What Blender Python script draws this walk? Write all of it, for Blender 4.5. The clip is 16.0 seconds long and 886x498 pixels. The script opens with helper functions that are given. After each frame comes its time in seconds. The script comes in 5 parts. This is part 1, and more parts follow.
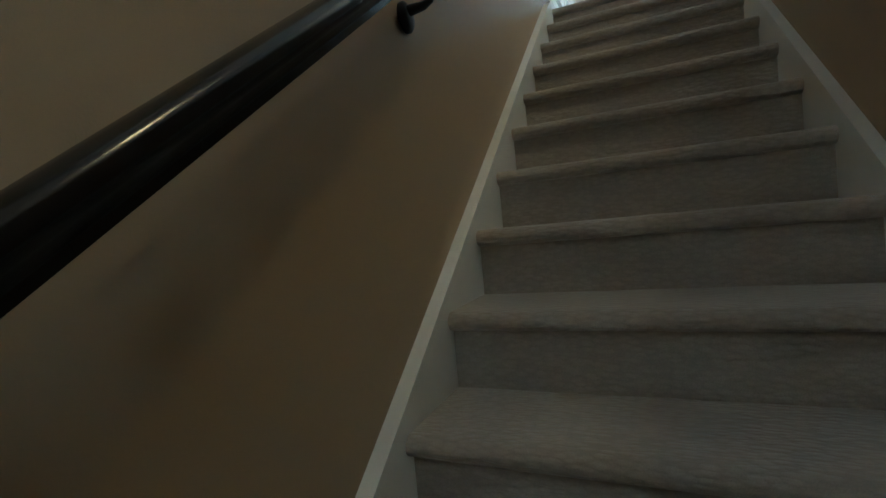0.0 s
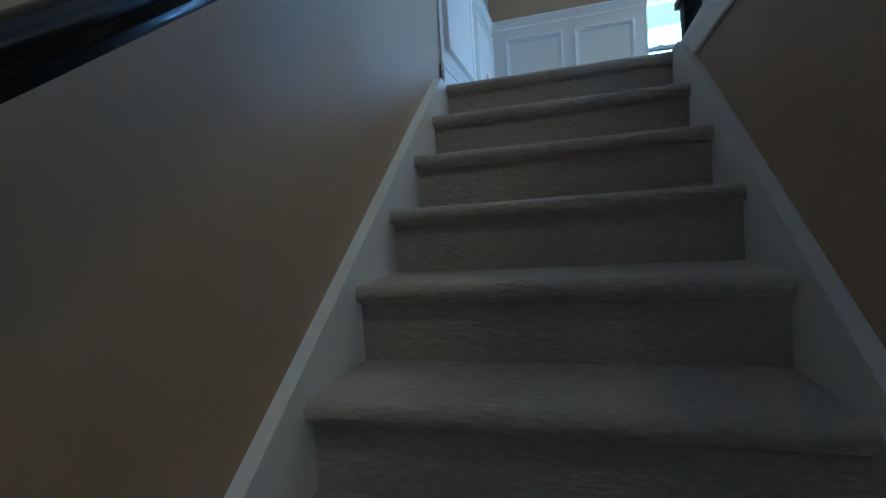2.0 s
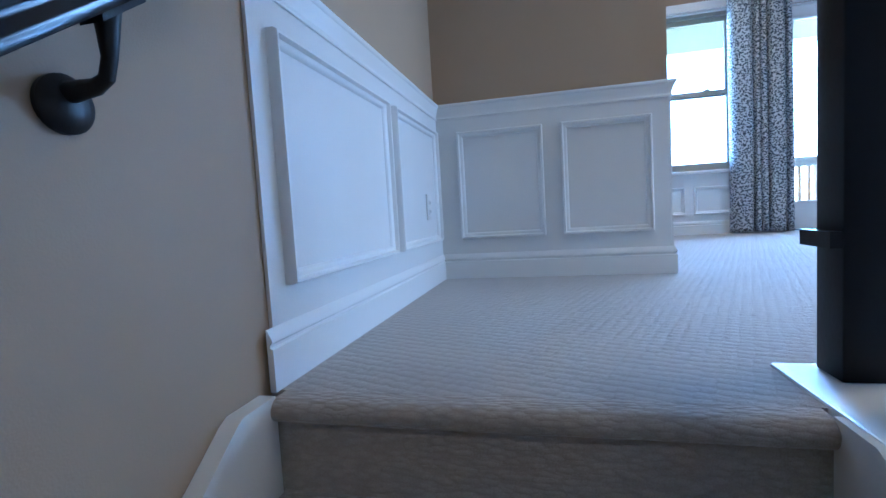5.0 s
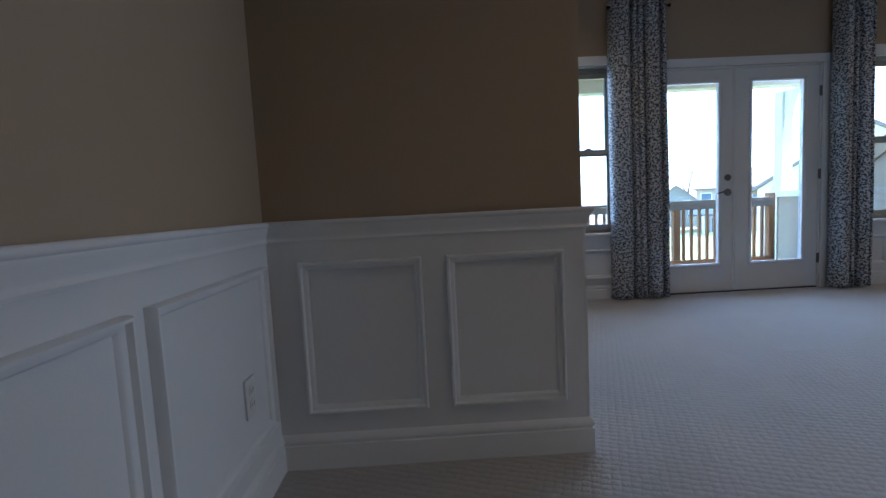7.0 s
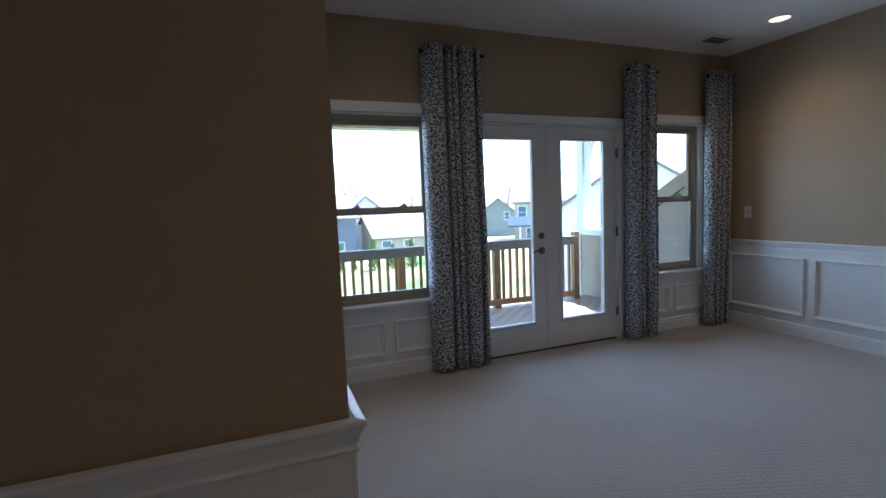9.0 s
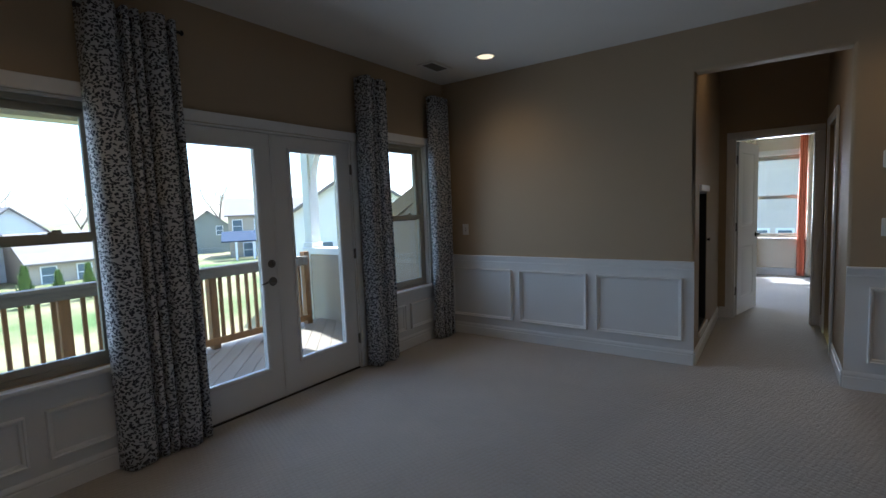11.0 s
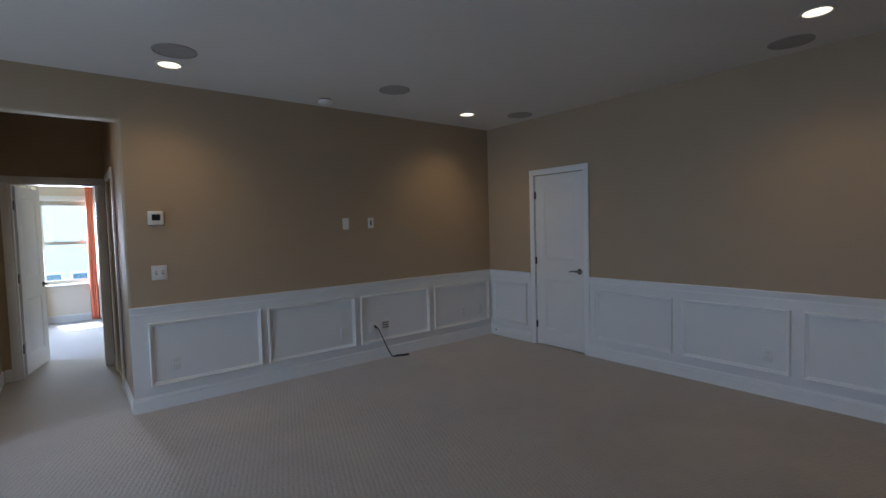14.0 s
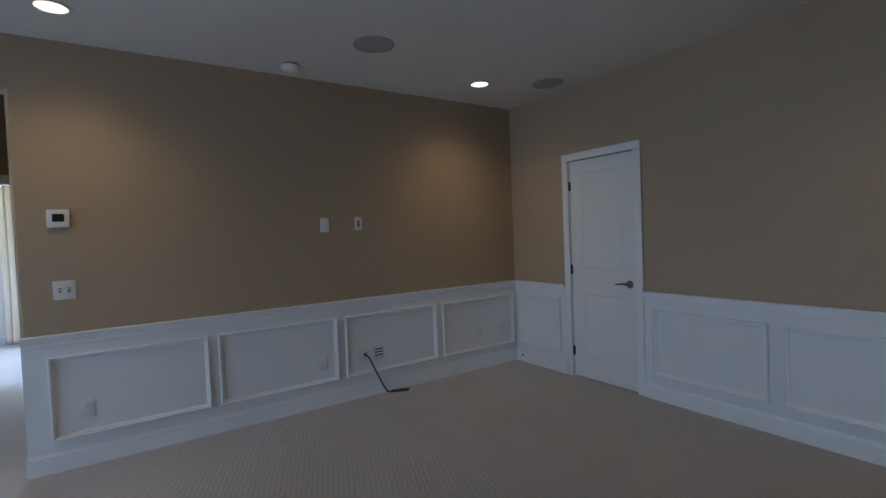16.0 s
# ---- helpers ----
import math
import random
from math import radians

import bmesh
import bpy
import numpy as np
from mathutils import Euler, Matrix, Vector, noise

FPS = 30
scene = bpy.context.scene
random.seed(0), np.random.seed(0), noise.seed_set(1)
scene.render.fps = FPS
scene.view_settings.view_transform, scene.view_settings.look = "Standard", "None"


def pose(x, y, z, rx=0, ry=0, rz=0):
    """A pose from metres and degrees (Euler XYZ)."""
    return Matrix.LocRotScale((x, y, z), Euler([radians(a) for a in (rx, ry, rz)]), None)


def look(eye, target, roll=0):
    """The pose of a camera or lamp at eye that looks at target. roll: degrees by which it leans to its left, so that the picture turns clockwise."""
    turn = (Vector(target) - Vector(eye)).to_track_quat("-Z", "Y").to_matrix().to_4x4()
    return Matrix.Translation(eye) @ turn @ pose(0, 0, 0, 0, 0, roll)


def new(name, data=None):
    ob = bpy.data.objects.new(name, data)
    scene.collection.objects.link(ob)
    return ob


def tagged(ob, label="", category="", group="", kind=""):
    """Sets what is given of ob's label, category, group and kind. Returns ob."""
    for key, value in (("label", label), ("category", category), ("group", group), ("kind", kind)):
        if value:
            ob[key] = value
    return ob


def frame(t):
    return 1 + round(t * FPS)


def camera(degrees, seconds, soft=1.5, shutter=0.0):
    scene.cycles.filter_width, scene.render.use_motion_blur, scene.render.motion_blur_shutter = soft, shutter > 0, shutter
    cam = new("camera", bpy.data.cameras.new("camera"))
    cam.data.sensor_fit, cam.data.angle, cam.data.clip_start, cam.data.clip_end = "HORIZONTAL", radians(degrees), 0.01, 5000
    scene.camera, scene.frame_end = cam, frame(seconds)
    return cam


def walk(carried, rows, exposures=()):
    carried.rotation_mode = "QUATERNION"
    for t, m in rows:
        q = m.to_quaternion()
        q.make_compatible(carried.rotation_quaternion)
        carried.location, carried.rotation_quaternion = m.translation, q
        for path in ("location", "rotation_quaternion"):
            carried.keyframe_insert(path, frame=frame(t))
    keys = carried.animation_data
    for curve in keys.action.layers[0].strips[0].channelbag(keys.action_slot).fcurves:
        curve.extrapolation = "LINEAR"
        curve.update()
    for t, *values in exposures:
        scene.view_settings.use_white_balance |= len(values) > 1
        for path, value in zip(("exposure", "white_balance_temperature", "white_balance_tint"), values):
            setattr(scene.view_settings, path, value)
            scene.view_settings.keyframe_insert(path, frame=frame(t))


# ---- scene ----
cam = camera(86.9, 16.0)
PATH = [
    (0, (0.478, -3.063, -1.317), (-0.329, -1.235, -1.4), -5.3),
    (0.5, (0.501, -2.8, -1.124), (-0.194, -0.927, -1.211), -5.1),
    (1, (0.521, -2.557, -0.996), (-0.108, -0.661, -1.082), -4.5),
    (1.5, (0.554, -2.293, -0.784), (-0.025, -0.381, -0.882), -4.2),
    (2, (0.545, -2.049, -0.625), (-0.005, -0.129, -0.727), -3.8),
    (2.5, (0.543, -1.792, -0.485), (0.039, 0.139, -0.609), -3.2),
    (3, (0.517, -1.557, -0.314), (0.019, 0.376, -0.45), -2.7),
    (3.5, (0.563, -1.325, -0.123), (0.06, 0.606, -0.259), -3.7),
    (4, (0.599, -1.156, 0.06), (0.096, 0.774, -0.086), -3.5),
    (4.2, (0.591, -1.068, 0.117), (0.092, 0.863, -0.03), -3.3),
    (6.3, (0.534, -0.298, 0.684), (0.324, 1.683, 0.51), -3.5),
    (6.5, (0.546, -0.215, 0.74), (0.41, 1.771, 0.549), -3.2),
    (7, (0.558, -0.015, 0.902), (0.606, 1.977, 0.723), -2.9),
    (7.5, (0.623, 0.147, 1.058), (0.854, 2.124, 0.869), -2.8),
    (8, (0.688, 0.297, 1.193), (1.156, 2.231, 0.994), -2.4),
    (8.2, (0.717, 0.364, 1.231), (1.26, 2.279, 1.038), -2.5),
    (10.3, (1.244, 1.059, 1.366), (2.376, 2.7, 1.198), -1.9),
    (10.5, (1.246, 1.122, 1.366), (2.504, 2.668, 1.2), -2.2),
    (11, (1.18, 1.116, 1.394), (2.802, 2.273, 1.222), -2.2),
    (11.5, (1.126, 1.096, 1.393), (3.04, 1.647, 1.219), -2.1),
    (12, (1.05, 1.152, 1.404), (3.035, 0.976, 1.233), -1.7),
    (12.5, (0.977, 1.13, 1.44), (2.809, 0.343, 1.282), -1.2),
    (13, (0.913, 1.1, 1.471), (2.605, 0.042, 1.334), -1.3),
    (13.5, (0.897, 1.103, 1.502), (2.496, -0.093, 1.395), -1.5),
    (14, (0.935, 1.047, 1.48), (2.497, -0.198, 1.382), -1.6),
    (14.5, (0.986, 0.899, 1.481), (2.564, -0.326, 1.387), -1.6),
    (15, (1.207, 0.747, 1.455), (2.825, -0.424, 1.353), -1.6),
    (15.5, (1.481, 0.497, 1.429), (3.132, -0.628, 1.338), -2.1),
    (16, (1.653, 0.107, 1.419), (3.314, -1.003, 1.354), -2.3),
]
walk(cam, [(t, look(eye, target, roll)) for t, eye, target, roll in PATH],
     [(0.0, 5.2, 4250, -12), (1.0, 4.95, 3850, -14), (2.0, 4.8, 3600, -6), (3.0, 4.98, 3400, -2), (4.2, 5.28, 3520, 3), (6.3, 3.6, 4250, 8), (7.0, 3.05, 4550, 9),
      (8.2, 2.9, 4750, 10), (10.3, 2.3, 5050, 7), (11.5, 2.08, 5150, 8), (12.5, 2.5, 5050, 8), (13.5, 2.9, 4950, 7), (14.5, 3.15, 4800, 8), (16.0, 3.12, 4700, 8)])

# ---- world, sun, lamps, exposure ----
SUN_EL, SUN_AZ = radians(62), radians(14)      # azimuth from +x towards +y
world = bpy.data.worlds.new("sky_world")
scene.world = world
world.use_nodes = True
wn = world.node_tree
sky = wn.nodes.new("ShaderNodeTexSky")
sky.sky_type = "NISHITA"
sky.sun_disc = False
sky.sun_elevation = SUN_EL
sky.sun_rotation = radians(90) - SUN_AZ
sky.dust_density = 1.8
wn.nodes["Background"].inputs["Strength"].default_value = 0.15
wn.links.new(sky.outputs[0], wn.nodes["Background"].inputs["Color"])
sun_data = bpy.data.lights.new("sun", "SUN")
sun_data.energy, sun_data.angle, sun_data.color = 3.2, radians(0.5), (1.0, 0.95, 0.87)
sun = new("sun", sun_data)
sun_way = Vector((math.cos(SUN_EL) * math.cos(SUN_AZ), math.cos(SUN_EL) * math.sin(SUN_AZ), math.sin(SUN_EL)))
sun.matrix_world = look(sun_way * 60, (0, 0, 0))


def can_lamp(name, x, y, z, watts, spread=140):
    data = bpy.data.lights.new(name, "SPOT")
    data.energy, data.spot_size, data.spot_blend, data.shadow_soft_size = watts, radians(spread), 1.0, 0.20
    data.color = (1.0, 0.60, 0.24)
    ob = new(name, data)
    ob.matrix_world = look((x, y, z), (x, y + 0.0001, z - 1))
    return ob


def window_fill(name, centre, size, way, watts, tint=(0.88, 0.94, 1.0)):
    """An area lamp added in a window opening to strengthen the sky's light indoors."""
    data = bpy.data.lights.new(name, "AREA")
    data.shape, data.size, data.size_y, data.energy = "RECTANGLE", size[0], size[1], watts
    data.color = tint
    data.spread = radians(132)
    ob = new(name, data)
    ob.matrix_world = look(centre, Vector(centre) + Vector(way))
    return ob


# ---- plan, in metres ----
CEIL = 2.743
EAST, SOUTH, NORTH = 5.50, -3.40, 4.135
STUB_X, STUB_Y = 1.085, 1.60
WEST = -0.015
STAIR_R = 0.978
RISE, RUN, STEPS = 0.19, 0.255, 15
LOW = -RISE * STEPS
HALL_N, HALL_S, HALL_TOP, HALL_E = 1.655, 0.70, 2.40, 7.46
BED_E, BED_N, BED_S = 11.30, 3.0, -1.0
RAIL_TOP = 0.880
DECK_Z, DECK_Y = -0.15, 6.5

SKY_L = 0.31                                   # watts for each square metre of glass, over pi
for x, z, wide, high in ((1.81, 1.325, 0.70, 1.28), (4.735, 1.325, 0.66, 1.28), (2.926, 1.067, 0.46, 1.60), (3.694, 1.067, 0.46, 1.60)):
    window_fill("window_light", (x, NORTH + 0.022, z), (wide, high), (0, -1, 0), SKY_L * math.pi * wide * high)
# warm lamp added at the bedroom window, in place of sunlit floor bounce
window_fill("window_light", (BED_E + 0.03, 1.06, 1.38), (0.70, 1.34), (-1, 0, 0), 7.5, (1.0, 0.95, 0.88))

# ---- materials ----


def material(name):
    m = bpy.data.materials.new(name)
    m.use_nodes = True
    return m, m.node_tree, m.node_tree.nodes["Principled BSDF"]


def add(tree, kind, **values):
    n = tree.nodes.new(kind)
    for key, value in values.items():
        if key in n.inputs:
            n.inputs[key].default_value = value
    return n


def rgb(r, g, b):
    return (r, g, b, 1.0)


def painted(name, colour, rough=0.6, grain=220.0, depth=0.15, spots=0.06, coat=0.0, metal=0.0, blotch=1.3):
    """A surface with fine relief, faint blotches and uneven gloss."""
    m, t, p = material(name)
    co = add(t, "ShaderNodeTexCoord")
    big = add(t, "ShaderNodeTexNoise", Scale=blotch, Detail=5.0, Roughness=0.6)
    fine = add(t, "ShaderNodeTexNoise", Scale=grain, Detail=3.0)
    t.links.new(co.outputs["Object"], big.inputs["Vector"])
    t.links.new(co.outputs["Object"], fine.inputs["Vector"])
    mix = add(t, "ShaderNodeMix")
    mix.data_type = "RGBA"
    dark = [c * (1 - 2.2 * spots) for c in colour]
    light = [min(1.0, c * (1 + spots)) for c in colour]
    mix.inputs[6].default_value, mix.inputs[7].default_value = rgb(*dark), rgb(*light)
    t.links.new(big.outputs["Fac"], mix.inputs[0])
    t.links.new(mix.outputs[2], p.inputs["Base Color"])
    gloss = add(t, "ShaderNodeMapRange")
    gloss.inputs["To Min"].default_value, gloss.inputs["To Max"].default_value = max(0.02, rough - 0.07), min(1, rough + 0.07)
    t.links.new(big.outputs["Fac"], gloss.inputs["Value"])
    t.links.new(gloss.outputs[0], p.inputs["Roughness"])
    bump = add(t, "ShaderNodeBump", Strength=depth, Distance=0.002)
    t.links.new(fine.outputs["Fac"], bump.inputs["Height"])
    t.links.new(bump.outputs[0], p.inputs["Normal"])
    p.inputs["Metallic"].default_value = metal
    p.inputs["Coat Weight"].default_value = coat
    return m


def carpet(name, colour, pattern, loose=0.28, strength=0.55, relief=0.0075, long=1.0):
    """Cut-and-loop carpet: small raised tufts in slanted rows, with a brushed nap."""
    m, t, p = material(name)
    co = add(t, "ShaderNodeTexCoord")
    turn = add(t, "ShaderNodeMapping")
    turn.inputs["Rotation"].default_value = (0, 0, radians(20) if long == 1.0 else 0)
    turn.inputs["Scale"].default_value = (1 / long, 1, 1)
    t.links.new(co.outputs["Object"], turn.inputs["Vector"])
    cell = add(t, "ShaderNodeTexVoronoi", Scale=pattern, Randomness=loose)
    t.links.new(turn.outputs[0], cell.inputs["Vector"])
    fibre = add(t, "ShaderNodeTexNoise", Scale=420.0, Detail=4.0, Roughness=0.7)
    t.links.new(co.outputs["Object"], fibre.inputs["Vector"])
    nap = add(t, "ShaderNodeTexNoise", Scale=1.7, Detail=6.0, Roughness=0.62, Distortion=0.6)
    t.links.new(co.outputs["Object"], nap.inputs["Vector"])
    ramp = add(t, "ShaderNodeMapRange")
    ramp.inputs["From Min"].default_value, ramp.inputs["From Max"].default_value = 0.3, 0.72
    ramp.inputs["To Min"].default_value, ramp.inputs["To Max"].default_value = 1.0, 0.45
    t.links.new(cell.outputs["Distance"], ramp.inputs["Value"])
    mix = add(t, "ShaderNodeMix")
    mix.data_type = "RGBA"
    mix.inputs[6].default_value = rgb(*[c * 0.80 for c in colour])
    mix.inputs[7].default_value = rgb(*[min(1, c * 1.16) for c in colour])
    t.links.new(nap.outputs["Fac"], mix.inputs[0])
    # multiplied darker between tufts: the shade of the pits put into the colour
    pit_shade = add(t, "ShaderNodeMix")
    pit_shade.data_type, pit_shade.blend_type = "RGBA", "MULTIPLY"
    pit_shade.inputs[0].default_value = strength
    t.links.new(mix.outputs[2], pit_shade.inputs[6])
    t.links.new(ramp.outputs[0], pit_shade.inputs[7])
    fleck = add(t, "ShaderNodeMix")
    fleck.data_type, fleck.blend_type = "RGBA", "OVERLAY"
    fleck.inputs[0].default_value = 0.35
    t.links.new(pit_shade.outputs[2], fleck.inputs[6])
    t.links.new(fibre.outputs["Fac"], fleck.inputs[7])
    t.links.new(fleck.outputs[2], p.inputs["Base Color"])
    high = add(t, "ShaderNodeMath")
    high.operation = "MULTIPLY_ADD"
    high.inputs[1].default_value = 0.35
    t.links.new(fibre.outputs["Fac"], high.inputs[0])
    t.links.new(ramp.outputs[0], high.inputs[2])
    bump = add(t, "ShaderNodeBump", Strength=0.9, Distance=relief)
    t.links.new(high.outputs[0], bump.inputs["Height"])
    t.links.new(bump.outputs[0], p.inputs["Normal"])
    p.inputs["Roughness"].default_value = 0.95
    p.inputs["Sheen Weight"].default_value = 0.4
    p.inputs["Specular IOR Level"].default_value = 0.15
    return m


def spotted_cloth(name):
    """Off-white curtain cloth with a scattered print of dark leaf-like spots."""
    m, t, p = material(name)
    co = add(t, "ShaderNodeTexCoord")
    warp = add(t, "ShaderNodeTexNoise", Scale=26.0, Detail=2.0)
    t.links.new(co.outputs["UV"], warp.inputs["Vector"])
    push = add(t, "ShaderNodeMix")
    push.data_type = "RGBA"
    push.inputs[0].default_value = 0.035
    t.links.new(co.outputs["UV"], push.inputs[6])
    t.links.new(warp.outputs["Color"], push.inputs[7])
    masks = []
    for scale, reach, stretch, angle in ((32.0, 0.235, 1.7, 35), (43.0, 0.27, 1.0, 0), (30.0, 0.185, 1.9, -50)):
        mp = add(t, "ShaderNodeMapping")
        mp.inputs["Rotation"].default_value = (0, 0, radians(angle))
        mp.inputs["Scale"].default_value = (1.0, stretch, 1.0)
        t.links.new(push.outputs[2], mp.inputs["Vector"])
        v = add(t, "ShaderNodeTexVoronoi", Scale=scale, Randomness=1.0)
        v.voronoi_dimensions = "2D"
        t.links.new(mp.outputs[0], v.inputs["Vector"])
        lt = add(t, "ShaderNodeMapRange")
        lt.inputs["From Min"].default_value, lt.inputs["From Max"].default_value = reach - 0.05, reach + 0.05
        lt.inputs["To Min"].default_value, lt.inputs["To Max"].default_value = 1.0, 0.0
        t.links.new(v.outputs["Distance"], lt.inputs["Value"])
        masks.append(lt.outputs[0])
    top = masks[0]
    for other in masks[1:]:
        mx = add(t, "ShaderNodeMath")
        mx.operation = "MAXIMUM"
        t.links.new(top, mx.inputs[0])
        t.links.new(other, mx.inputs[1])
        top = mx.outputs[0]
    mix = add(t, "ShaderNodeMix")
    mix.data_type = "RGBA"
    mix.inputs[6].default_value, mix.inputs[7].default_value = rgb(0.60, 0.61, 0.62), rgb(0.035, 0.042, 0.062)
    t.links.new(top, mix.inputs[0])
    t.links.new(mix.outputs[2], p.inputs["Base Color"])
    weave = add(t, "ShaderNodeTexNoise", Scale=700.0, Detail=2.0)
    t.links.new(co.outputs["UV"], weave.inputs["Vector"])
    bump = add(t, "ShaderNodeBump", Strength=0.25, Distance=0.001)
    t.links.new(weave.outputs["Fac"], bump.inputs["Height"])
    t.links.new(bump.outputs[0], p.inputs["Normal"])
    p.inputs["Roughness"].default_value = 0.55
    p.inputs["Sheen Weight"].default_value = 0.2
    thin = add(t, "ShaderNodeBsdfTranslucent")
    t.links.new(mix.outputs[2], thin.inputs["Color"])
    both = add(t, "ShaderNodeMixShader")
    both.inputs[0].default_value = 0.26
    t.links.new(p.outputs[0], both.inputs[1])
    t.links.new(thin.outputs[0], both.inputs[2])
    t.links.new(both.outputs[0], t.nodes["Material Output"].inputs["Surface"])
    return m


def timber(name, colour, along=(1, 14, 14), scale=3.0, rough=0.75):
    """Weathered boards: long grain, darker streaks, tone by board."""
    m, t, p = material(name)
    co = add(t, "ShaderNodeTexCoord")
    mp = add(t, "ShaderNodeMapping")
    mp.inputs["Scale"].default_value = along
    t.links.new(co.outputs["Object"], mp.inputs["Vector"])
    grain = add(t, "ShaderNodeTexNoise", Scale=scale, Detail=8.0, Roughness=0.65, Distortion=0.4)
    t.links.new(mp.outputs[0], grain.inputs["Vector"])
    info = add(t, "ShaderNodeObjectInfo")
    tone = add(t, "ShaderNodeMath")
    tone.operation = "MULTIPLY_ADD"
    tone.inputs[1].default_value = 0.35
    t.links.new(info.outputs["Random"], tone.inputs[0])
    t.links.new(grain.outputs["Fac"], tone.inputs[2])
    ramp = add(t, "ShaderNodeMapRange")
    ramp.inputs["From Min"].default_value, ramp.inputs["From Max"].default_value = 0.3, 1.0
    t.links.new(tone.outputs[0], ramp.inputs["Value"])
    mix = add(t, "ShaderNodeMix")
    mix.data_type = "RGBA"
    mix.inputs[6].default_value = rgb(*[c * 0.6 for c in colour])
    mix.inputs[7].default_value = rgb(*[min(1, c * 1.25) for c in colour])
    t.links.new(ramp.outputs[0], mix.inputs[0])
    t.links.new(mix.outputs[2], p.inputs["Base Color"])
    p.inputs["Roughness"].default_value = rough
    bump = add(t, "ShaderNodeBump", Strength=0.4, Distance=0.003)
    t.links.new(grain.outputs["Fac"], bump.inputs["Height"])
    t.links.new(bump.outputs[0], p.inputs["Normal"])
    return m


def lawn(name):
    """Grass with straw-coloured dry stretches and bare earth."""
    m, t, p = material(name)
    co = add(t, "ShaderNodeTexCoord")
    big = add(t, "ShaderNodeTexNoise", Scale=0.11, Detail=6.0, Roughness=0.65)
    small = add(t, "ShaderNodeTexNoise", Scale=5.0, Detail=8.0, Roughness=0.75)
    for n in (big, small):
        t.links.new(co.outputs["Object"], n.inputs["Vector"])
    ramp = add(t, "ShaderNodeValToRGB")
    ramp.color_ramp.elements[0].position, ramp.color_ramp.elements[1].position = 0.38, 0.60
    ramp.color_ramp.elements[0].color = rgb(0.075, 0.125, 0.022)
    ramp.color_ramp.elements[1].color = rgb(0.29, 0.23, 0.11)
    t.links.new(big.outputs["Fac"], ramp.inputs[0])
    mix = add(t, "ShaderNodeMix")
    mix.data_type, mix.blend_type = "RGBA", "OVERLAY"
    mix.inputs[0].default_value = 0.7
    t.links.new(ramp.outputs[0], mix.inputs[6])
    t.links.new(small.outputs["Fac"], mix.inputs[7])
    t.links.new(mix.outputs[2], p.inputs["Base Color"])
    bump = add(t, "ShaderNodeBump", Strength=0.7, Distance=0.08)
    t.links.new(small.outputs["Fac"], bump.inputs["Height"])
    t.links.new(bump.outputs[0], p.inputs["Normal"])
    p.inputs["Roughness"].default_value = 0.95
    return m


def clear_glass(name):
    m, t, p = material(name)
    p.inputs["Transmission Weight"].default_value = 1.0
    p.inputs["Roughness"].default_value = 0.0
    p.inputs["IOR"].default_value = 1.45
    p.inputs["Base Color"].default_value = rgb(0.97, 0.99, 0.98)
    return m


def glowing(name, colour, strength):
    m, t, p = material(name)
    p.inputs["Base Color"].default_value = rgb(0.8, 0.8, 0.8)
    p.inputs["Emission Color"].default_value = rgb(*colour)
    p.inputs["Emission Strength"].default_value = strength
    return m


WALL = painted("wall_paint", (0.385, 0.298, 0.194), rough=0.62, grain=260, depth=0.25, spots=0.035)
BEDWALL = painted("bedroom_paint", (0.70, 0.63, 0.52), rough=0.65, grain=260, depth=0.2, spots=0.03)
CEILING = painted("ceiling_paint", (0.74, 0.715, 0.67), rough=0.85, grain=180, depth=0.4, spots=0.03)
TRIM = painted("trim_paint", (0.78, 0.78, 0.77), rough=0.38, grain=160, depth=0.06, spots=0.025)
PANEL = painted("wainscot_paint", (0.74, 0.74, 0.73), rough=0.42, grain=160, depth=0.2, spots=0.03)
DOORWHITE = painted("door_paint", (0.74, 0.73, 0.71), rough=0.35, grain=90, depth=0.12, spots=0.03, coat=0.1)
BLACKGLOSS = painted("black_lacquer", (0.006, 0.006, 0.008), rough=0.20, grain=40, depth=0.08, spots=0.1, coat=0.12)
BLACKGLOSS.node_tree.nodes["Principled BSDF"].inputs["Specular IOR Level"].default_value = 0.35
BLACKIRON = painted("black_iron", (0.012, 0.012, 0.012), rough=0.42, grain=120, depth=0.2, metal=0.4)
BLACKPANEL = painted("black_paint", (0.006, 0.006, 0.006), rough=0.5, grain=80)
BRONZE = painted("dark_bronze", (0.035, 0.030, 0.028), rough=0.35, grain=150, depth=0.1, metal=0.9)
NICKEL = painted("brushed_nickel", (0.20, 0.185, 0.17), rough=0.30, grain=300, depth=0.1, metal=1.0)
VINYL = painted("almond_vinyl", (0.36, 0.35, 0.29), rough=0.45, grain=80, depth=0.05)
PLASTIC = painted("white_plastic", (0.72, 0.71, 0.68), rough=0.35, grain=60, depth=0.03)
DARKPLASTIC = painted("dark_plastic", (0.015, 0.016, 0.018), rough=0.3, grain=60, depth=0.03)
SPEAKERGRILLE = painted("speaker_grille", (0.40, 0.385, 0.36), rough=0.7, grain=900, depth=0.6)
CARPET = carpet("loop_carpet", (0.41, 0.38, 0.342), 34.0, 0.30, 0.08, 0.0045)
STEPCARPET = carpet("stair_carpet", (0.43, 0.385, 0.335), 95.0, 0.8, 0.22, 0.004, 2.4)
CLOTH = spotted_cloth("spotted_curtain_cloth")
CORAL = painted("coral_cloth", (0.75, 0.22, 0.12), rough=0.85, grain=400, depth=0.3)
SHEER = painted("cream_cloth", (0.76, 0.66, 0.53), rough=0.85, grain=400, depth=0.3)
DECKWOOD = timber("weathered_deck", (0.28, 0.225, 0.165), along=(1.2, 16, 16))
